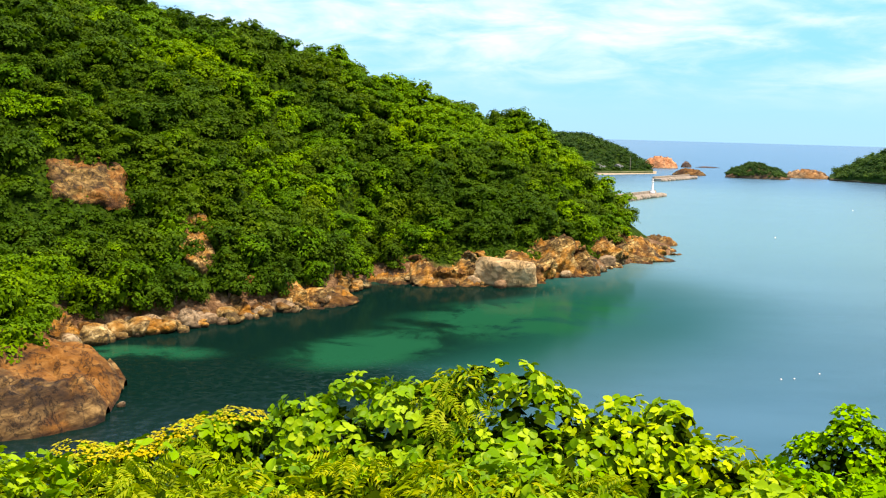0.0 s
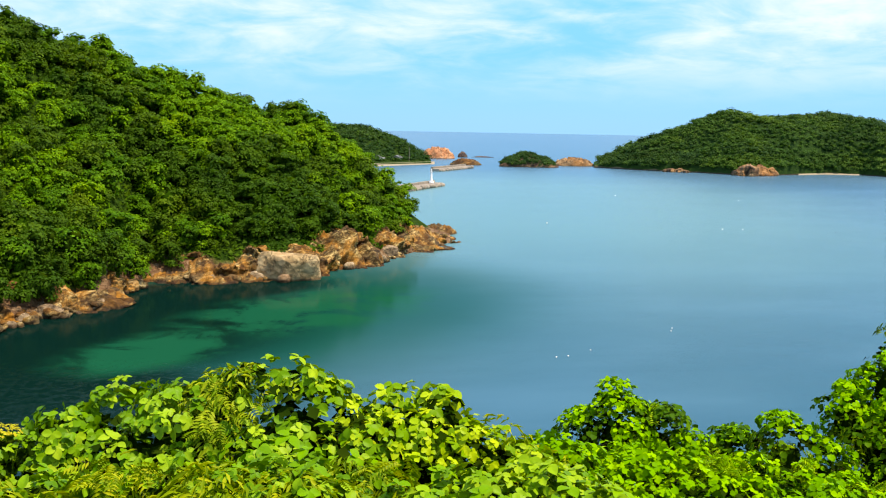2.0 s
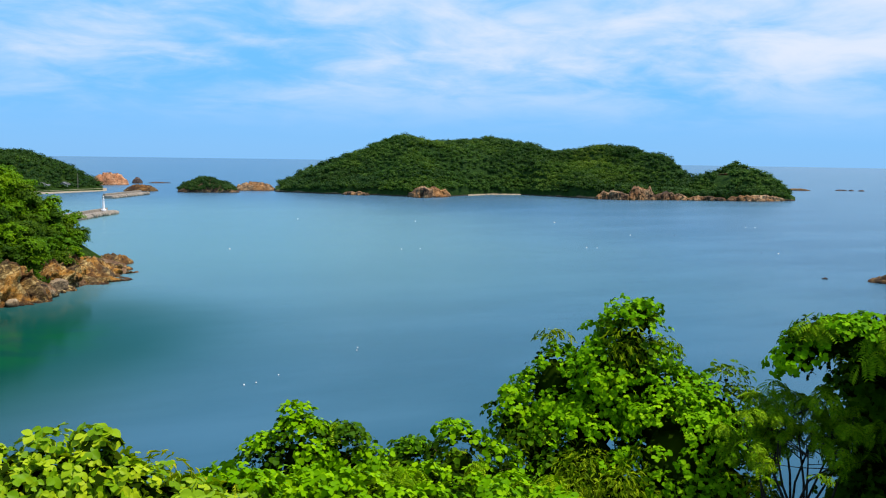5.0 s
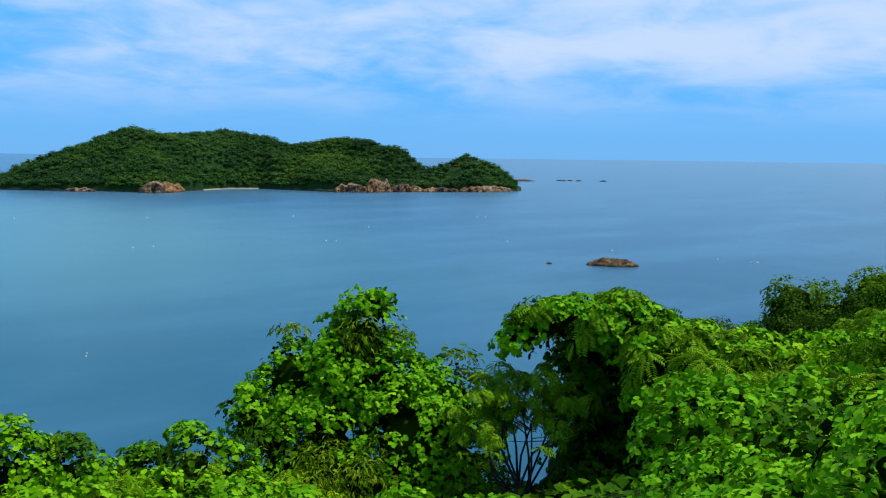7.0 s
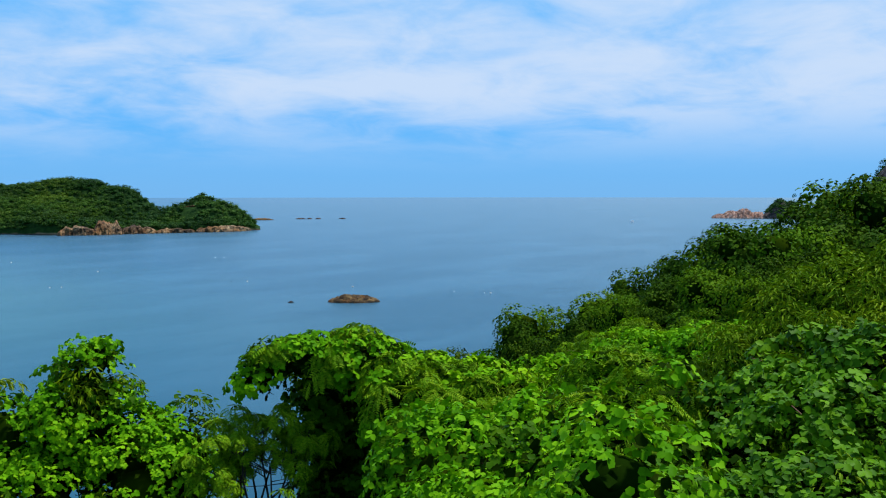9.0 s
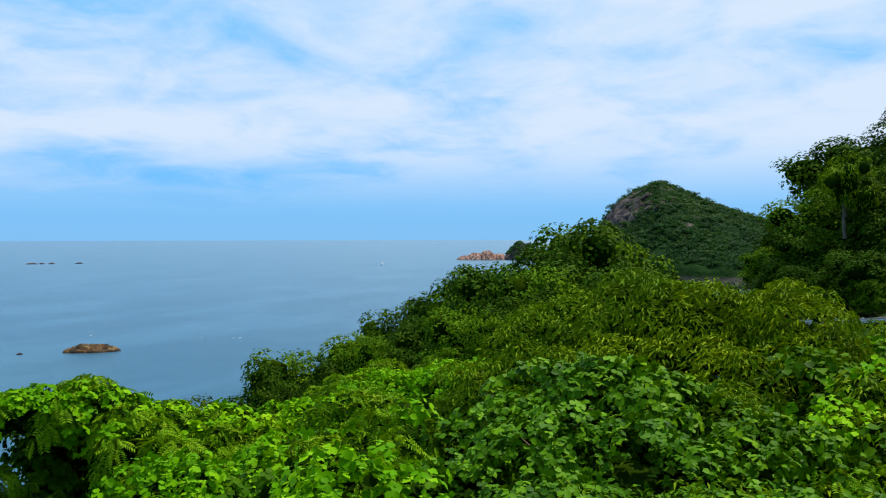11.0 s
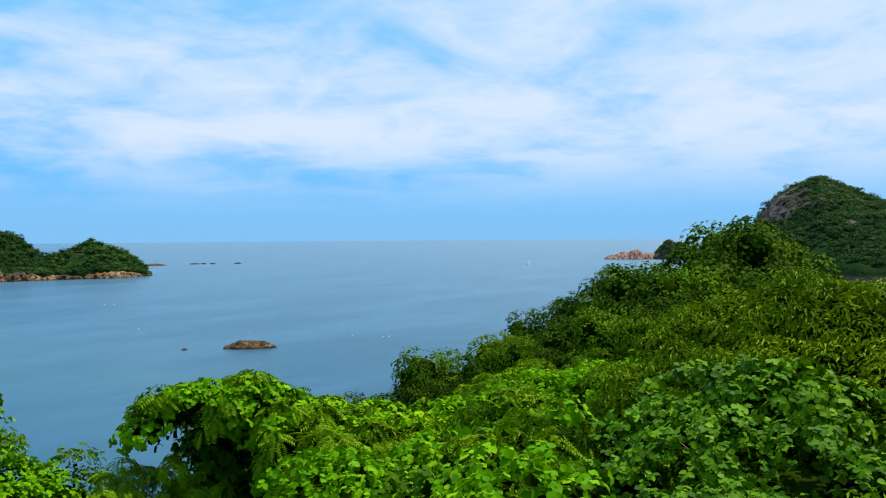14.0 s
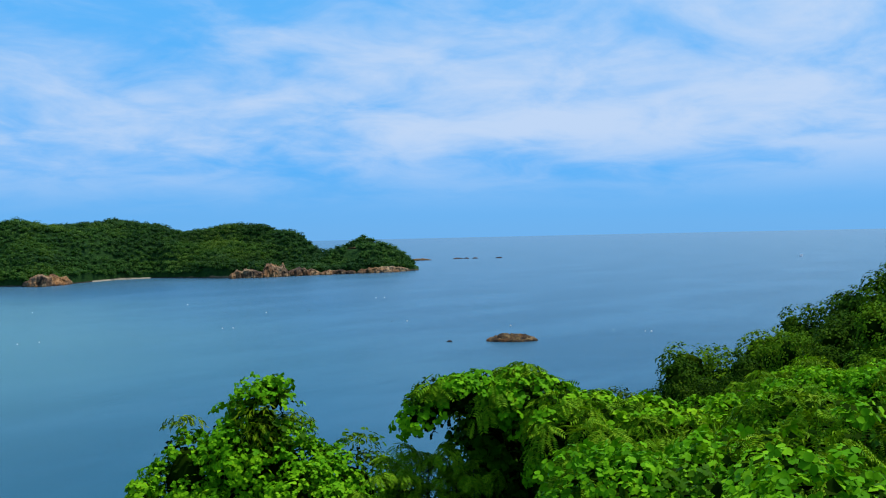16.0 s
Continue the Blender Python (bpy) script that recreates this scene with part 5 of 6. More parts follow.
# ---- camera's hillside: trees down the slope and beyond the road ----
slope_kinds = [tree_thing("hillside_tree", "fresh green broadleaf tree on the steep hillside" if i > 3 else "dark green broadleaf tree on the steep hillside", "tree", 120 + i, 2.6, 4.4, 0.6, 0.40, 17, 0.165, 13,
                          "slope_light" if i > 3 else "slope", RHOMB, sub=2, puff=(0.13, 0.22), girth=(0.28, 0.44), cover=1.5, flat=0.7) for i in range(6)]
for ob in slope_kinds:
    tagged(ob, group="trees on the hillside")
rng = np.random.RandomState(12)
SKY = np.array([(56, -11.8), (59.5, -10.0), (63.8, -7.65), (66.2, -6.8), (68.4, -5.6), (71, -3.9), (74.8, -2.25), (77.2, -1.4), (80.0, 0.1), (81.9, 0.5), (83.6, 0.1), (84.6, -1.6), (86.3, -2.9), (89, -3.4)])
TOPS = [max(v.co.z for c in ob.children if c.name.startswith("crown") for v in c.data.vertices) * 0.97 for ob in slope_kinds]
used = 0


def put_tree(az, d, top, wide=1.0):
    """A hillside tree whose crown reaches up to that height."""
    global used
    x, y = bearing(az, d)
    z = float(near_ground(az, d))
    fresh = rng.rand() < (0.12 if az < 72 else 0.5 if az < 93 else 0.35)
    kind = used if used < 6 else 4 + used % 2 if fresh else used % 4
    s = min(max((top - z) / TOPS[kind], 0.35), 1.9)
    m = pose(x, y, top - s * TOPS[kind], 0, 0, rng.uniform(0, 360)) @ Matrix.Diagonal((s * wide, s * wide, s, 1))
    if used < 6:
        slope_kinds[used].matrix_basis = m
    else:
        copy_thing(slope_kinds[kind], Matrix()).matrix_basis = m
    used += 1


for row, (lo, hi, drop) in enumerate(((52, 66, 0.0), (42, 54, 1.1), (34, 44, 2.2), (25, 34, 3.6))):
    for az in np.arange(57.5, 88.5, (2.1, 2.5, 3.2, 4.0)[row]):
        a = az + rng.uniform(-0.8, 0.8)
        d = rng.uniform(lo, hi) * (0.72 + 0.28 * sstep(57, 72, a))
        el = min(np.interp(a + q, SKY[:, 0], SKY[:, 1]) + 0.35 * abs(q) for q in (-2.0, -1.0, 0, 1.0)) + 0.50 - drop * (1.0 if a < 78 else 1.6)
        put_tree(a, d, EYE + d * math.tan(radians(el)) + rng.uniform(-0.5, 0.2), rng.uniform(0.65, 0.90))

put_tree(61.4, 30, EYE + 30 * math.tan(radians(-9.3)), 0.7)
put_tree(59.6, 30, EYE + 30 * math.tan(radians(-10.6)), 0.8)

# the wooded bank above the road
BANK = np.array([(89.6, -3.4), (91, -2.0), (92, -0.6), (93.2, 1.2), (94.3, 3.6), (96.5, 5.0), (98.8, 6.8), (100.2, 7.6), (102.3, 8.8), (106, 11.5), (112, 13), (125, 14)])
for row, (d0, frac) in enumerate(((65, 0.16), (68, 0.34), (72, 0.52), (77, 0.70), (83, 0.86), (90, 1.0))):
    for az in np.arange(90.2, 112, 2.3):
        a = az + rng.uniform(-0.7, 0.7)
        d = d0 + rng.uniform(-2, 3)
        e1 = np.interp(a, BANK[:, 0], BANK[:, 1])
        el = -4.2 + (e1 + 4.2) * frac
        put_tree(a, d, EYE + d * math.tan(radians(el)) + rng.uniform(-0.4, 0.4), 1.05)

plume = tree_thing("feathery_tree", "pale feathery tree standing out of the bank's wood", "tree", 140, 2.2, 4.4, 1.0, 0.4, 14, 0.24, 12, "lance", LANCE, 0.5)
px_, py_ = bearing(96.0, 74)
plume.matrix_basis = pose(px_, py_, EYE + 74 * math.tan(radians(4.4)) - 5.2, 0, 0, 40)

# road and guard rail
ra = np.linspace(90, 150, 50)
rd = np.array((57.0, 63.5))
rxx, ryy = bearing(ra[:, None], rd[None])
road = solid("road", xyz(rxx, ryy, near_ground(ra[:, None], np.array((57.0, 60.0))[None]) + 0.35).reshape(-1, 3), sheet(50, 2), "asphalt", smooth=True)
tagged(road, "narrow grey asphalt road along the wooded bank", "road", kind="structure")
rail = empty("guard_rail")
tagged(rail, "galvanised steel guard rail along the road", "guard rail")
wave = np.array([(-0.05, -0.115), (0.03, -0.08), (0.03, -0.04), (-0.04, 0.0), (0.03, 0.04), (0.03, 0.08), (-0.05, 0.115)])
ra = np.linspace(84.5, 125, 60)
dd = 56.2 + wave[:, 0]
bx, by = bearing(ra[:, None], dd[None])
base = near_ground(ra, 57.0) + 0.05
bz = base[:, None] + 0.42 + wave[None, :, 1]
solid("beam", xyz(bx, by, bz).reshape(-1, 3), sheet(60, 7), "steel", rail, smooth=True)
for a, zz in zip(ra[::2], base[::2]):
    x, y = bearing(a, 56.35)
    solid("post", tube([(x, y, zz - 0.6), (x, y, zz + 0.2), (x, y, zz + 0.58)], 0.06, 0.06, 8)[0], tube([(0, 0, 0), (0, 0, 1), (0, 0, 2)], 1, 1, 8)[1], "steel", rail)
# ---- the bushes before the camera ----
def spot(az, d, el, r, h):
    """A lobe whose top is seen at that elevation."""
    x, y = bearing(az, d)
    return x, y, EYE + d * math.tan(radians(el)) - h, r, h


LEAF = mesh_from("leaf", ROUND_LEAVES[0] * np.array((0.9, 0.9, 1.0)), ROUND_LEAVES[1])
LEAF.polygons.foreach_set("use_smooth", np.ones(len(LEAF.polygons), bool))
LEAF.materials.append(M["kudzu_single"])


def bush(name, label, category, seed, lobes, mix, stems=6, core=0.74, rt=0.24, cover=1.9, singles=0):
    """A bush or vine mound: lobes that carry tufts of leaves with dark gaps between, each tuft of one kind. mix: (part, material, shape, share, leaves a tuft, size, droop)."""
    rng = np.random.RandomState(seed)
    L = [spot(*q) for q in lobes]
    e = empty(name)
    P, N, _, _ = tufted(rng, [(x, y, z, r * 0.84, h * 0.84) for x, y, z, r, h in L], rt, 10, 0.6, -0.7, 1.6)
    # dark fill behind the tufts takes the place of deep shade
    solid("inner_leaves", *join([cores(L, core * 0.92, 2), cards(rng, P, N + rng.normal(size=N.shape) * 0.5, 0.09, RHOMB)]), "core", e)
    whole, start = sum(q[3] for q in mix), 0.0
    field = None
    for part_name, mat, shape, share, per, size, droop in mix:
        P, N, side, C = tufted(np.random.RandomState(seed), L, rt, per, 0.6, -0.55, cover)
        if len(mix) > 1:
            kind = fbm(C * 0.9 + seed, 3) + 0.35 * vnoise(C * 7.0)
            field = np.sort(kind) if field is None else field
            a, b = np.interp((start, start + share / whole), (0, 1), (0, len(field) - 1)).astype(int)
            inside = (kind >= (field[a] if start > 0 else -9)) & (kind < (field[b] if b < len(field) - 1 else 9))
            P, N, side = P[inside], N[inside], side[inside]
        start += share / whole
        if not len(P):
            continue
        N = N + rng.normal(size=N.shape) * 0.45
        age = np.clip(np.hypot(P[:, 0], P[:, 1]) / 9.0, 0.75, 1.15)      # low trodden growth by the path has smaller leaves
        solid(part_name, *cards(rng, P, N, size * age * rng.uniform(0.6, 1.25, len(P)), shape, droop, side), mat, e, smooth=shape is ROUND_LEAVES)
    if singles:
        P, N, _, _ = tufted(rng, [(x, y, z, r * 1.06, h * 1.06) for x, y, z, r, h in L], rt, 2, 0.6, 0.0, 1.0)
        near = np.argsort(np.hypot(P[:, 0], P[:, 1]) + rng.uniform(0, 2.0, len(P)))[:singles]
        for p, m in zip(P[near], N[near]):
            ob = new("leaf", LEAF)
            ob.parent = e
            q = Vector(m * 0.5 + rng.normal(size=3) * 0.4 + (0, 0, 0.6)).to_track_quat("Z", "Y")
            ob.matrix_basis = Matrix.LocRotScale(Vector(p), q @ Euler((0, 0, rng.uniform(0, 6.28))).to_quaternion(), Vector((1, 1, 1)) * mix[0][5] * rng.uniform(0.8, 1.3))
    for i in range(stems):
        x, y, z, r, h = L[i % len(L)]
        a = rng.uniform(0, 6.28)
        g = float(near_ground(math.degrees(math.atan2(x, y)), math.hypot(x, y)))
        solid("stem", *tube([(x + 0.3 * r * math.cos(a), y + 0.3 * r * math.sin(a), g - 0.2), (x + 0.2 * r, y, (g + z) / 2), (x + r * math.cos(a) * 0.6, y + r * math.sin(a) * 0.6, z + 0.5 * h), (x + r * math.cos(a) * 0.95, y + r * math.sin(a) * 0.95, z + 0.6 * h)], 0.016, 0.004, 5), "twig", e)
    tagged(e, label, category)
    return e


# vine mound that fills the foot of the first views
front = [(-29, 6.2, -17.9, .8, .6), (-24.5, 6.2, -18.2, .7, .6), (-20, 6.2, -18.7, .7, .6), (-16, 6.4, -17.1, .65, .7), (-12.8, 6.6, -16.2, .5, .6), (-10.0, 6.4, -15.0, .42, .6),
         (-6.8, 6.2, -14.2, .45, .75), (-3.6, 6.1, -13.8, .45, .8), (0.2, 6.0, -13.5, .45, .9), (2.6, 6.0, -14.0, .34, .6), (5.2, 6.0, -16.1, .5, .6), (8.3, 6.0, -15.9, .45, .6),
         (11.0, 5.9, -16.6, .45, .6), (14, 6.0, -17.6, .5, .6)]
low = [(a, 4.9, -19.6 - 0.6 * math.sin(a), .75, .7) for a in range(-32, 20, 6)]
bush("vine_mound", "bright green broad-leaved vines climbing over a roadside bush", "vine", 201, front + low,
     [("kudzu_leaves", "kudzu", ROUND_LEAVES, 0.54, 15, 0.068, 0.2), ("lance_leaves", "frond", LANCE, 0.20, 50, 0.095, 0.17), ("fronds", "frond", FROND, 0.24, 9, 0.20, 0.3)], 60, 0.70, 0.17, 1.9, singles=300)
# sprig that stands above it
bush("vine_shoot", "upright vine shoot with a few pale leaves", "vine", 202, [(9.8, 6.0, -14.7, .08, .26), (-2.4, 6.1, -13.9, .08, .2), (-14.9, 6.4, -16.2, .14, .12)], [("kudzu_leaves", "kudzu", ROUND_LEAVES, 1, 8, 0.080, 0.1)], 3, 0.4, 0.12)
# yellow flower heads at the left
rngf = np.random.RandomState(5)
for a, el in ((-16.0, -16.4), (-16.9, -16.6), (-17.9, -17.0), (-19.0, -17.5), (-19.9, -17.6), (-21.6, -17.7), (-22.9, -17.3), (-14.4, -16.0)):
    L = [spot(a, 6.4, el + 0.65, 0.13, 0.05), spot(a + 0.9, 6.45, el + 0.45, 0.09, 0.04)]
    e = empty("flower_head")
    P, N = on_lobes(rngf, L, 2600, 0.0)
    solid("petals", *cards(rngf, P, N + (0, 0, 1), 0.024, RHOMB), "flower", e)["kind"] = "stuff"
    x, y, z, r, h = L[0]
    solid("stalk", *tube([(x, y, z - 0.5), (x + .02, y, z - 0.2), (x, y, z)], 0.008, 0.005, 5), "twig", e)
    tagged(e, "flat creamy yellow flower head above the leaves", "flower", "yellow flower heads")

S1 = ("shrub_leaves", "shrub", HEX)
SMALL = [("kudzu_leaves", "vine", HEX, 0.6, 26, 0.075, 0.3), (*S1, 0.3, 22, 0.07, 0.35), ("fronds", "fern", FROND, 0.1, 7, 0.2, 0.4)]
bush("shrub", "round green bush growing below the vines", "bush", 203,
     [(20.3, 14, -14.7, 0.54, .9), (18.4, 14, -16.2, 0.45, .7), (22.6, 14, -15.3, 0.45, .8), (24.2, 14, -16.8, 0.41, .6)], SMALL, 8, 0.6, 0.2)
bush("shrub", "round green bush growing below the vines", "bush", 204, [(26.6, 14.5, -16.4, 0.38, .6), (29.4, 14, -15.5, 0.50, .8), (31.2, 14, -16.2, 0.45, .7)], SMALL, 6, 0.6, 0.2)
bush("vine_mound", "low carpet of broad-leaved vines on the slope", "vine", 205,
     [(17, 9, -18.2, .8, .6), (21, 9.5, -18.6, .8, .6), (25, 10, -18.4, .8, .6), (29, 10.5, -18.2, .8, .6), (33, 11, -18.4, .8, .6), (18, 6.5, -20.5, .8, .6), (24, 6.5, -20.8, .8, .6), (30, 7, -20.8, .8, .6),
      (36, 7.5, -20.6, .9, .6), (42, 8, -20.4, .9, .6), (48, 8, -20, .9, .6)], [("kudzu_leaves", "vine", TRIFOLIATE, 0.92, 18, 0.062, 0.25), ("fronds", "fern", FROND, 0.08, 12, 0.18, 0.3)], 12, 0.65)
# tree wound with vines, seen against the water
bush("vine_covered_tree", "bushy tree overgrown with vines above the water", "tree", 206,
     [(39.2, 16, -8.6, 0.48, .8), (38.4, 16, -9.8, 0.72, 1.0), (40.2, 15.9, -10.4, 0.6, .9), (35.0, 16, -10.6, 0.50, .8), (37.2, 16.2, -11.1, 0.72, 1.0), (34.0, 16, -13.0, 0.50, .8), (41.4, 15.8, -11.7, 0.68, .9), (44.2, 15.6, -12.0, 0.68, .9), (42, 15.2, -13.5, 0.90, 1.1),
      (37, 15.4, -14.3, 0.90, 1.1), (34.6, 15.2, -15.5, 0.72, .9), (44.6, 15.2, -15.3, 0.72, 1.0), (40, 14.8, -16.5, 1.08, 1.2), (35, 14.6, -18.1, 0.90, 1.0), (45.5, 14.8, -18.3, 0.81, 1.0), (32.6, 15.6, -13.6, 0.32, .5), (39.9, 15.9, -8.1, 0.14, .3)],
     [("kudzu_leaves", "vine", TRIFOLIATE, 0.66, 22, 0.058, 0.2), (*S1, 0.12, 26, 0.075, 0.4), ("lance_leaves", "lance", LANCE, 0.22, 52, 0.095, 0.28)], 16, 0.66, 0.26, 2.1)
def twig_shrub(label, seed, base, tops, mat):
    """An open shrub: forked bare branches that carry a thin crown of feathered leaves."""
    rng = np.random.RandomState(seed)
    e = empty("shrub")
    x0, y0, z0, _, _ = spot(*base, 0.1, 0.0)
    tips = []
    for az, d, el in tops:
        x, y, z, _, _ = spot(az, d, el, 0.1, 0.0)
        mid = np.array((x0 * 0.55 + x * 0.45, y0 * 0.55 + y * 0.45, z0 * 0.5 + z * 0.5)) + rng.normal(size=3) * 0.10
        end = np.array((x, y, z))
        limb = [tube([(x0 + rng.uniform(-.15, .15), y0 + rng.uniform(-.15, .15), z0), mid, mid * 0.4 + end * 0.6 + rng.normal(size=3) * 0.05, end], 0.022, 0.007, 5)]
        for _ in range(5):
            t = rng.uniform(0.35, 0.9)
            root = mid * (1 - t) + end * t
            tip = root + np.array((rng.normal() * 0.28, rng.normal() * 0.28, rng.uniform(0.12, 0.45)))
            limb.append(tube([root, (root + tip) / 2 + rng.normal(size=3) * 0.04, tip], 0.010, 0.003, 4))
            tips.append(tip)
        tips.append(end)
        solid("branch", *join(limb), "dark_bark", e)
    P, N, side, _ = tufted(rng, [(*t, 0.13, 0.08) for t in tips], 0.13, 7, 0.5, -0.3, 1.0)
    solid("fronds", *cards(rng, P, N + rng.normal(size=N.shape) * 0.3, 0.17 * rng.uniform(0.7, 1.2, len(P)), FROND, 0.35, side), mat, e)
    tagged(e, label, "bush")
    return e


twig_shrub("open feathery shrub with dark bare forked twigs", 207, (48.4, 14.2, -20.0),
           [(46.2, 14.3, -14.4), (47.0, 14.4, -13.8), (47.8, 14.4, -13.5), (48.6, 14.4, -13.7), (49.4, 14.4, -13.9), (50.2, 14.3, -14.1), (45.8, 14.2, -15.4), (47.4, 14.0, -15.0), (49.0, 14.0, -15.2), (50.6, 14.0, -15.2), (51.2, 14.2, -13.4), (51.6, 14.2, -14.6)], "fern")
# overhanging tree with feathered leaves, vines on its back
bush("overhanging_tree", "overhanging tree with feathery leaves and vines on top", "tree", 208,
     [(47.7, 14.3, -10.2, .16, .12), (48.5, 14.3, -9.5, .28, .20), (49.6, 14.4, -8.7, .38, .28), (51.0, 14.4, -8.2, .48, .34), (52.6, 14.4, -8.2, .5, .34), (54.2, 14.4, -8.1, .5, .36), (55.8, 14.3, -8.7, .55, .42), (57.6, 14.2, -9.5, .6, .5),
      (59.4, 14.0, -10.2, .65, .6), (61.2, 13.8, -10.8, .7, .6), (56.6, 13.6, -10.4, .55, .5), (58.4, 13.2, -11.6, .6, .6), (60.6, 13.0, -12.2, .7, .6)],
     [("fronds", "fern", FROND, 0.60, 17, 0.21, 0.35), ("kudzu_leaves", "vine", TRIFOLIATE, 0.40, 19, 0.064, 0.25)], 0, 0.66, 0.22, 2.2)
# deep shade under the tree is built in as dark leaves
bush("vine_mound", "vine thicket beneath the overhanging tree, its shade put into dark leaves", "vine", 213,
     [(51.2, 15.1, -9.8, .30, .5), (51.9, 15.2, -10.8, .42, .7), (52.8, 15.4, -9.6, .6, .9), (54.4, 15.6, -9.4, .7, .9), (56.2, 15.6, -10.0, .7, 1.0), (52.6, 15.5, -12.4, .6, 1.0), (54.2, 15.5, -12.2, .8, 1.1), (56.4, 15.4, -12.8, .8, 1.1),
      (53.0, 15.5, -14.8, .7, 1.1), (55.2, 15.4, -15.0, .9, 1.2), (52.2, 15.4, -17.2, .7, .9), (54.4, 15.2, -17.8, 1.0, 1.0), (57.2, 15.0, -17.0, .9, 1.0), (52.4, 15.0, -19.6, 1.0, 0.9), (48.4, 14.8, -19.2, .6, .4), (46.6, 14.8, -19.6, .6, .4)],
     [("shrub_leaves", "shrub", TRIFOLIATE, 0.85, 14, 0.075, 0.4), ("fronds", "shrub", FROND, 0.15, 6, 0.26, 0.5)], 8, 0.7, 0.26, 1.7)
# vine carpet between the tree and the hillside
rngc = np.random.RandomState(15)
patches = {"kudzu": [], "fern": [], "dark": []}
for row, d in enumerate((26, 22.5, 19, 16.2, 13.8, 11.6, 9.8, 8.2, 6.9, 5.8, 4.9)):
    for a in np.arange(58.5 + math.degrees((d * 0.04 + 0.14) / d) + row % 2 * 1.6, 79, 3.3 + 0.35 * row):
        a = a + rngc.uniform(-1.0, 1.0)
        x, y = bearing(a, d)
        kind = float(fbm(xyz(x * 0.28, y * 0.28, 3.0), 2)) + rngc.uniform(-0.3, 0.3)
        kind = "kudzu" if kind > -0.06 else "fern" if kind > -0.32 else "dark"
        grow = rngc.uniform(-0.45, 0.35) + {"kudzu": 0.12, "fern": 0.22, "dark": -0.1}[kind]
        top = float(near_ground(a, d)) - EYE + 0.85 + 0.02 * d + grow
        r = (d * 0.040 + 0.14) * rngc.uniform(0.75, 1.25)
        patches[kind].append((a, d * rngc.uniform(0.96, 1.04), math.degrees(math.atan2(top, d)), r, r * rngc.uniform(0.55, 0.95)))
patches["kudzu"] += [(59.2, 8.5, -12.8, .5, .45), (61.8, 8.2, -13.4, .5, .45), (59.0, 7.2, -16.0, .5, .45), (62.6, 7.0, -16.4, .55, .45), (66.0, 7.5, -15.0, .5, .45), (64.5, 9.0, -12.0, .5, .5)]
bush("vine_carpet", "thick carpet of broad-leaved vines over the hillside bushes", "vine", 209, patches["kudzu"], [("kudzu_leaves", "vine", TRIFOLIATE, 1, 25, 0.060, 0.2)], 14, 0.6, 0.28, 2.2)
bush("fern_thicket", "yellow green thicket of feathery leaves among the vines", "thicket", 214, patches["fern"], [("fronds", "fern", FROND, 0.6, 17, 0.20, 0.3), ("lance_leaves", "lance", LANCE, 0.2, 43, 0.102, 0.28), ("kudzu_leaves", "vine", TRIFOLIATE, 0.2, 14, 0.072, 0.3)], 14, 0.6, 0.28, 2.0)
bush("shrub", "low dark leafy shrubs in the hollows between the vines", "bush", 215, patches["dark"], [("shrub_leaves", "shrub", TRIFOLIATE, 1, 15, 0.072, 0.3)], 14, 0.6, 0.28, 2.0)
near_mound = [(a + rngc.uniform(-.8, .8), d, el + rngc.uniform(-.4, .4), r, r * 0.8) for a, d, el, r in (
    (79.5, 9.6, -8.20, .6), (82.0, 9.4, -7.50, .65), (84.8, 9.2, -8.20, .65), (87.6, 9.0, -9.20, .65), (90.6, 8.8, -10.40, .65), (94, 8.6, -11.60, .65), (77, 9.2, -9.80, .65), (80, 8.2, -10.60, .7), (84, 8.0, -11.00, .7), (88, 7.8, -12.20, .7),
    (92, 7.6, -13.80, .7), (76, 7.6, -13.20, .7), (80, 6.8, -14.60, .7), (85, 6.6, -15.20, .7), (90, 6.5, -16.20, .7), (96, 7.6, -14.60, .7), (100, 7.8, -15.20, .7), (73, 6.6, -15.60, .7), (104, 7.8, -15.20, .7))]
bush("vine_mound", "dense mound of broad-leaved vines, shade toned into their dull green", "vine", 210, near_mound, [("kudzu_leaves", "mound", TRIFOLIATE, 0.78, 19, 0.064, 0.25), ("fronds", "fern", FROND, 0.10, 9, 0.22, 0.35), ("vine_leaves", "vine", TRIFOLIATE, 0.12, 15, 0.068, 0.3)], 20, 0.62, 0.21, 2.1)
# narrow-leaved saplings behind it
sap = [(a + rngc.uniform(-.6, .6), d, el, r, h) for a, d, el, r, h in (
    (79, 15, -5.00, .8, .9), (81.6, 15.5, -3.60, .8, .9), (84, 15.5, -2.60, .8, .9), (86, 15, -3.40, .7, .8), (88.3, 14.5, -2.60, .7, .8), (90.4, 14.5, -3.60, .7, .8), (92.6, 14, -2.70, .7, .9), (94.0, 13.6, -4.40, .6, .8), (77, 14.5, -7.60, .8, .9),
    (80.5, 14, -7.00, .9, 1.0), (84, 14, -6.20, .9, 1.0), (87.5, 13.6, -6.20, .9, 1.0), (91, 13.2, -6.40, .9, 1.0), (94.2, 13, -7.40, .8, .9), (78, 12.5, -10.10, .9, 1.0), (90, 12, -8.80, .9, 1.0))]
bush("sapling_thicket", "thicket of saplings with long narrow drooping leaves", "thicket", 211, sap, [("lance_leaves", "lance", LANCE, 1, 62, 0.092, 0.12)], 22, 0.55, 0.25, 2.2)
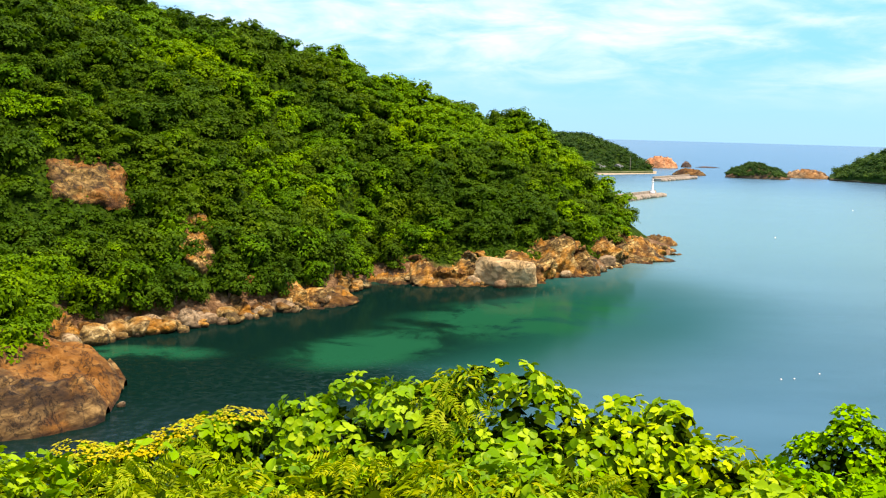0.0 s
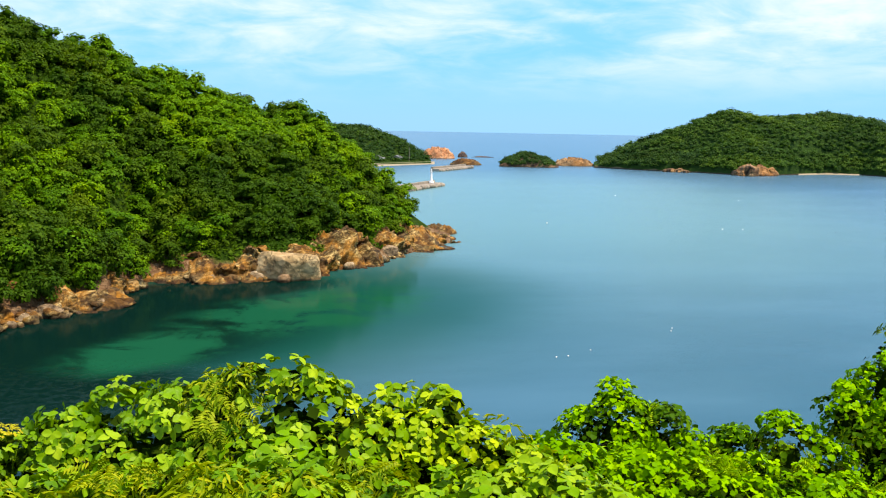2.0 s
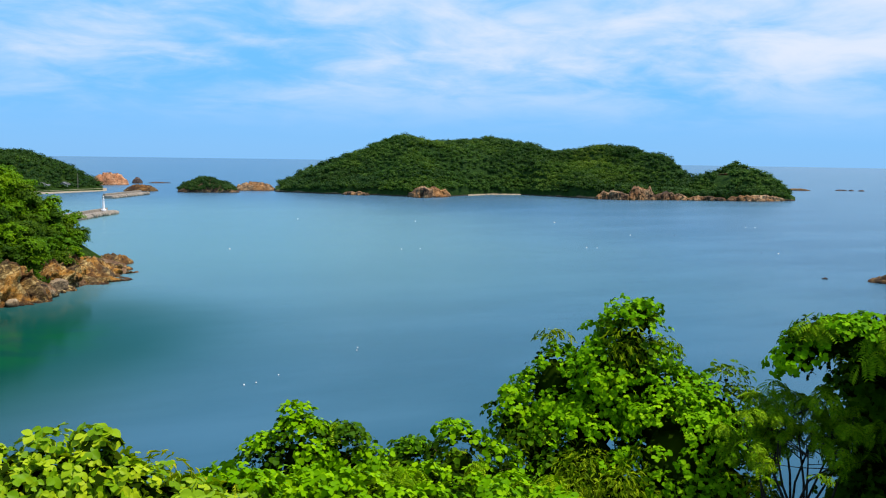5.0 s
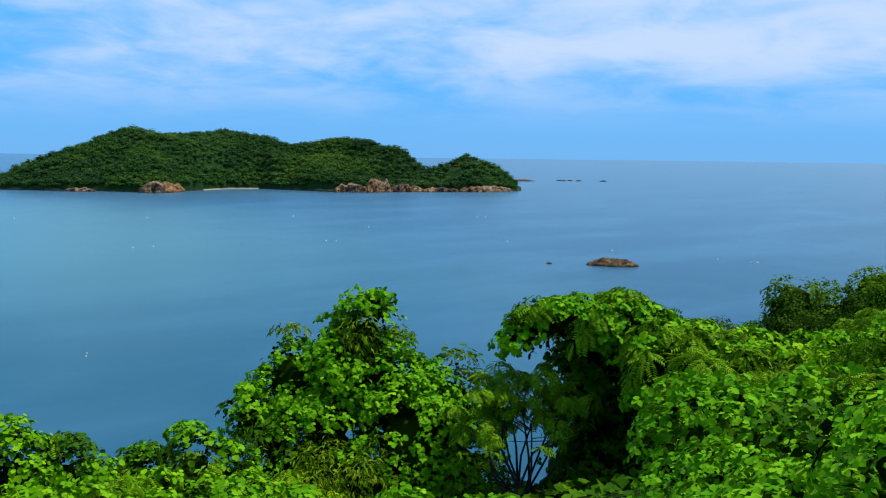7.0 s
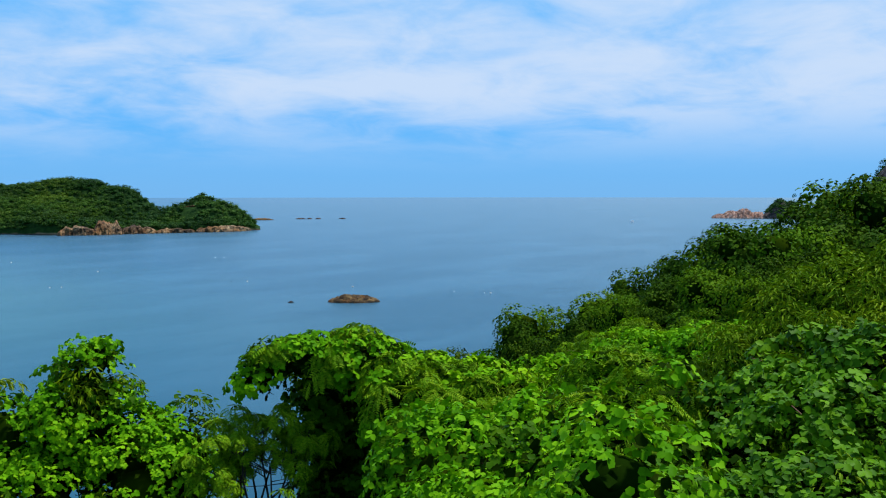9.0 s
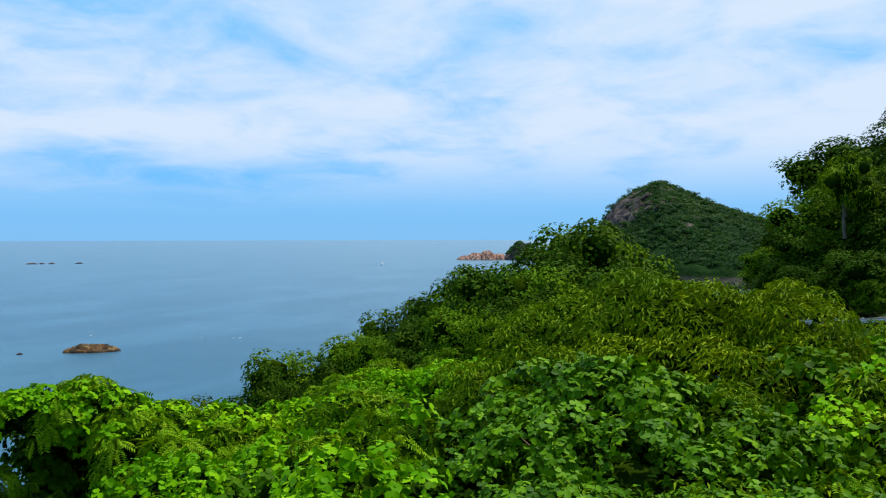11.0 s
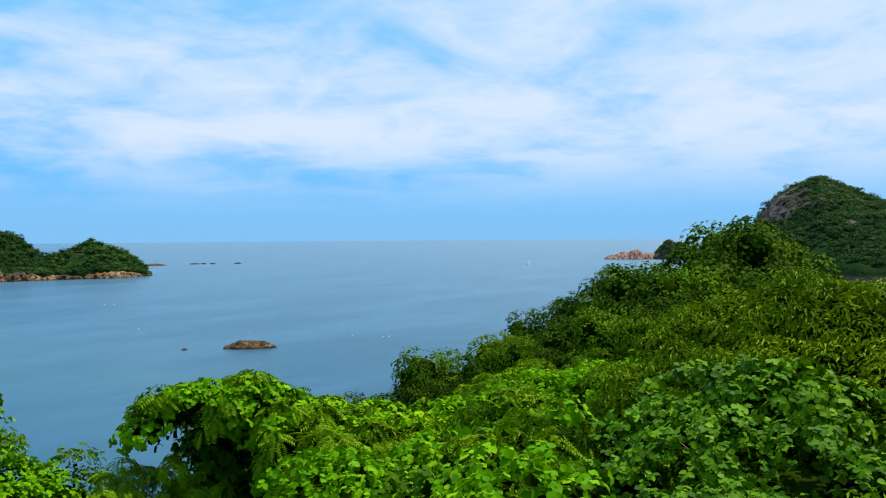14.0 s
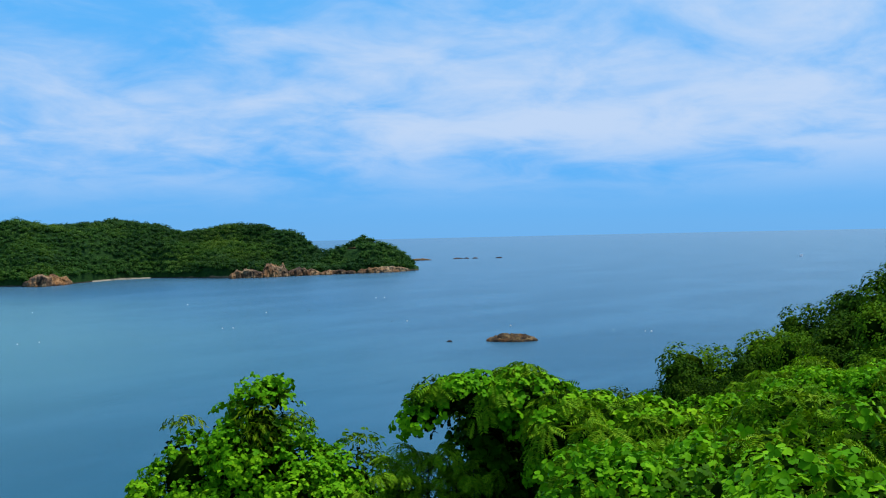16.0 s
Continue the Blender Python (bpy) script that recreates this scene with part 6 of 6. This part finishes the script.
edge = [(a + rngc.uniform(-.8, .8), d, el, r, r * 0.85) for a, d, el, r in (
    (95.6, 15, -5.70, .6), (97.6, 16, -5.00, .6), (99.8, 16, -4.70, .65), (101.8, 16, -4.60, .6), (104, 16, -4.70, .7), (106.5, 16, -4.70, .8), (96.8, 13, -8.00, .8), (100.4, 12.6, -8.40, .8), (104.4, 12.4, -8.40, .9), (98, 10.4, -11.40, .8), (102, 10.2, -11.60, .8), (106, 10, -11.80, .9), (95, 10.8, -10.20, .7), (93, 8.2, -13.50, .7), (97, 8.0, -14.50, .8), (101, 7.8, -14.90, .8), (105, 7.8, -14.90, .8), (94, 6.2, -17.90, .8), (99, 6.0, -18.50, .8), (104, 6.0, -18.50, .8))]
for row, d in enumerate((21, 17, 13.5, 10.5, 8.2, 6.6, 5.2)):
    for a in np.arange(80 + row % 2 * 2.0, 112, 4.6 + 0.5 * row):
        top = min(float(near_ground(a, d)) - EYE + 1.0 + rngc.uniform(-0.3, 0.25), d * math.tan(radians(-5.5)))
        edge.append((a + rngc.uniform(-.8, .8), d, math.degrees(math.atan2(top, d)), d * 0.055 + 0.12, d * 0.03 + .22))
edge += [(a, d, el, 0.75, 0.7) for a, d, el in ((94.4, 12.2, -7.2), (96.6, 11.6, -7.6), (98.8, 11.4, -7.4), (101, 11.8, -7.6), (95.6, 10.0, -9.4), (98.4, 9.6, -9.8), (101.5, 9.4, -9.8))]
dim = [q for q in edge if q[1] < 9 and q[0] > 93]
edge = [q for q in edge if not (q[1] < 9 and q[0] > 93)]
bush("shrub", "dark green roadside shrub with a few hanging vines", "bush", 216, dim, [(*S1, 0.62, 26, 0.075, 0.4), ("vine_leaves", "vine", TRIFOLIATE, 0.18, 16, 0.055, 0.5), ("lance_leaves", "lance", LANCE, 0.20, 34, 0.10, 0.4)], 12, 0.62, 0.22, 1.5)
bush("shrub", "leafy roadside bushes tangled with vines", "bush", 212, edge, [(*S1, 0.4, 22, 0.09, 0.4), ("kudzu_leaves", "vine", TRIFOLIATE, 0.28, 14, 0.065, 0.35), ("lance_leaves", "lance", LANCE, 0.32, 43, 0.102, 0.32)], 12, 0.6, 0.28, 1.5)

# leaf litter and low vines on the bare ground in between
rng = np.random.RandomState(21)
n = 30000
a = np.where(rng.rand(n) < 0.7, rng.uniform(-40, 118, n), rng.uniform(-180, 180, n))
d = 0.9 + 26 * rng.rand(n) ** 1.3
x, y = bearing(a, d)
P = xyz(x, y, near_ground(a, d) + rng.uniform(0.0, 0.25, n))
under = empty("undergrowth")
tagged(under, "low leafy undergrowth covering the hillside soil", "undergrowth", kind="stuff")
solid("leaves", *cards(rng, P, rng.normal(size=(n, 3)) * 0.4 + (0, 0, 1), 0.15 * rng.uniform(0.7, 1.3, n), RHOMB), "shrub", under)["kind"] = "stuff"
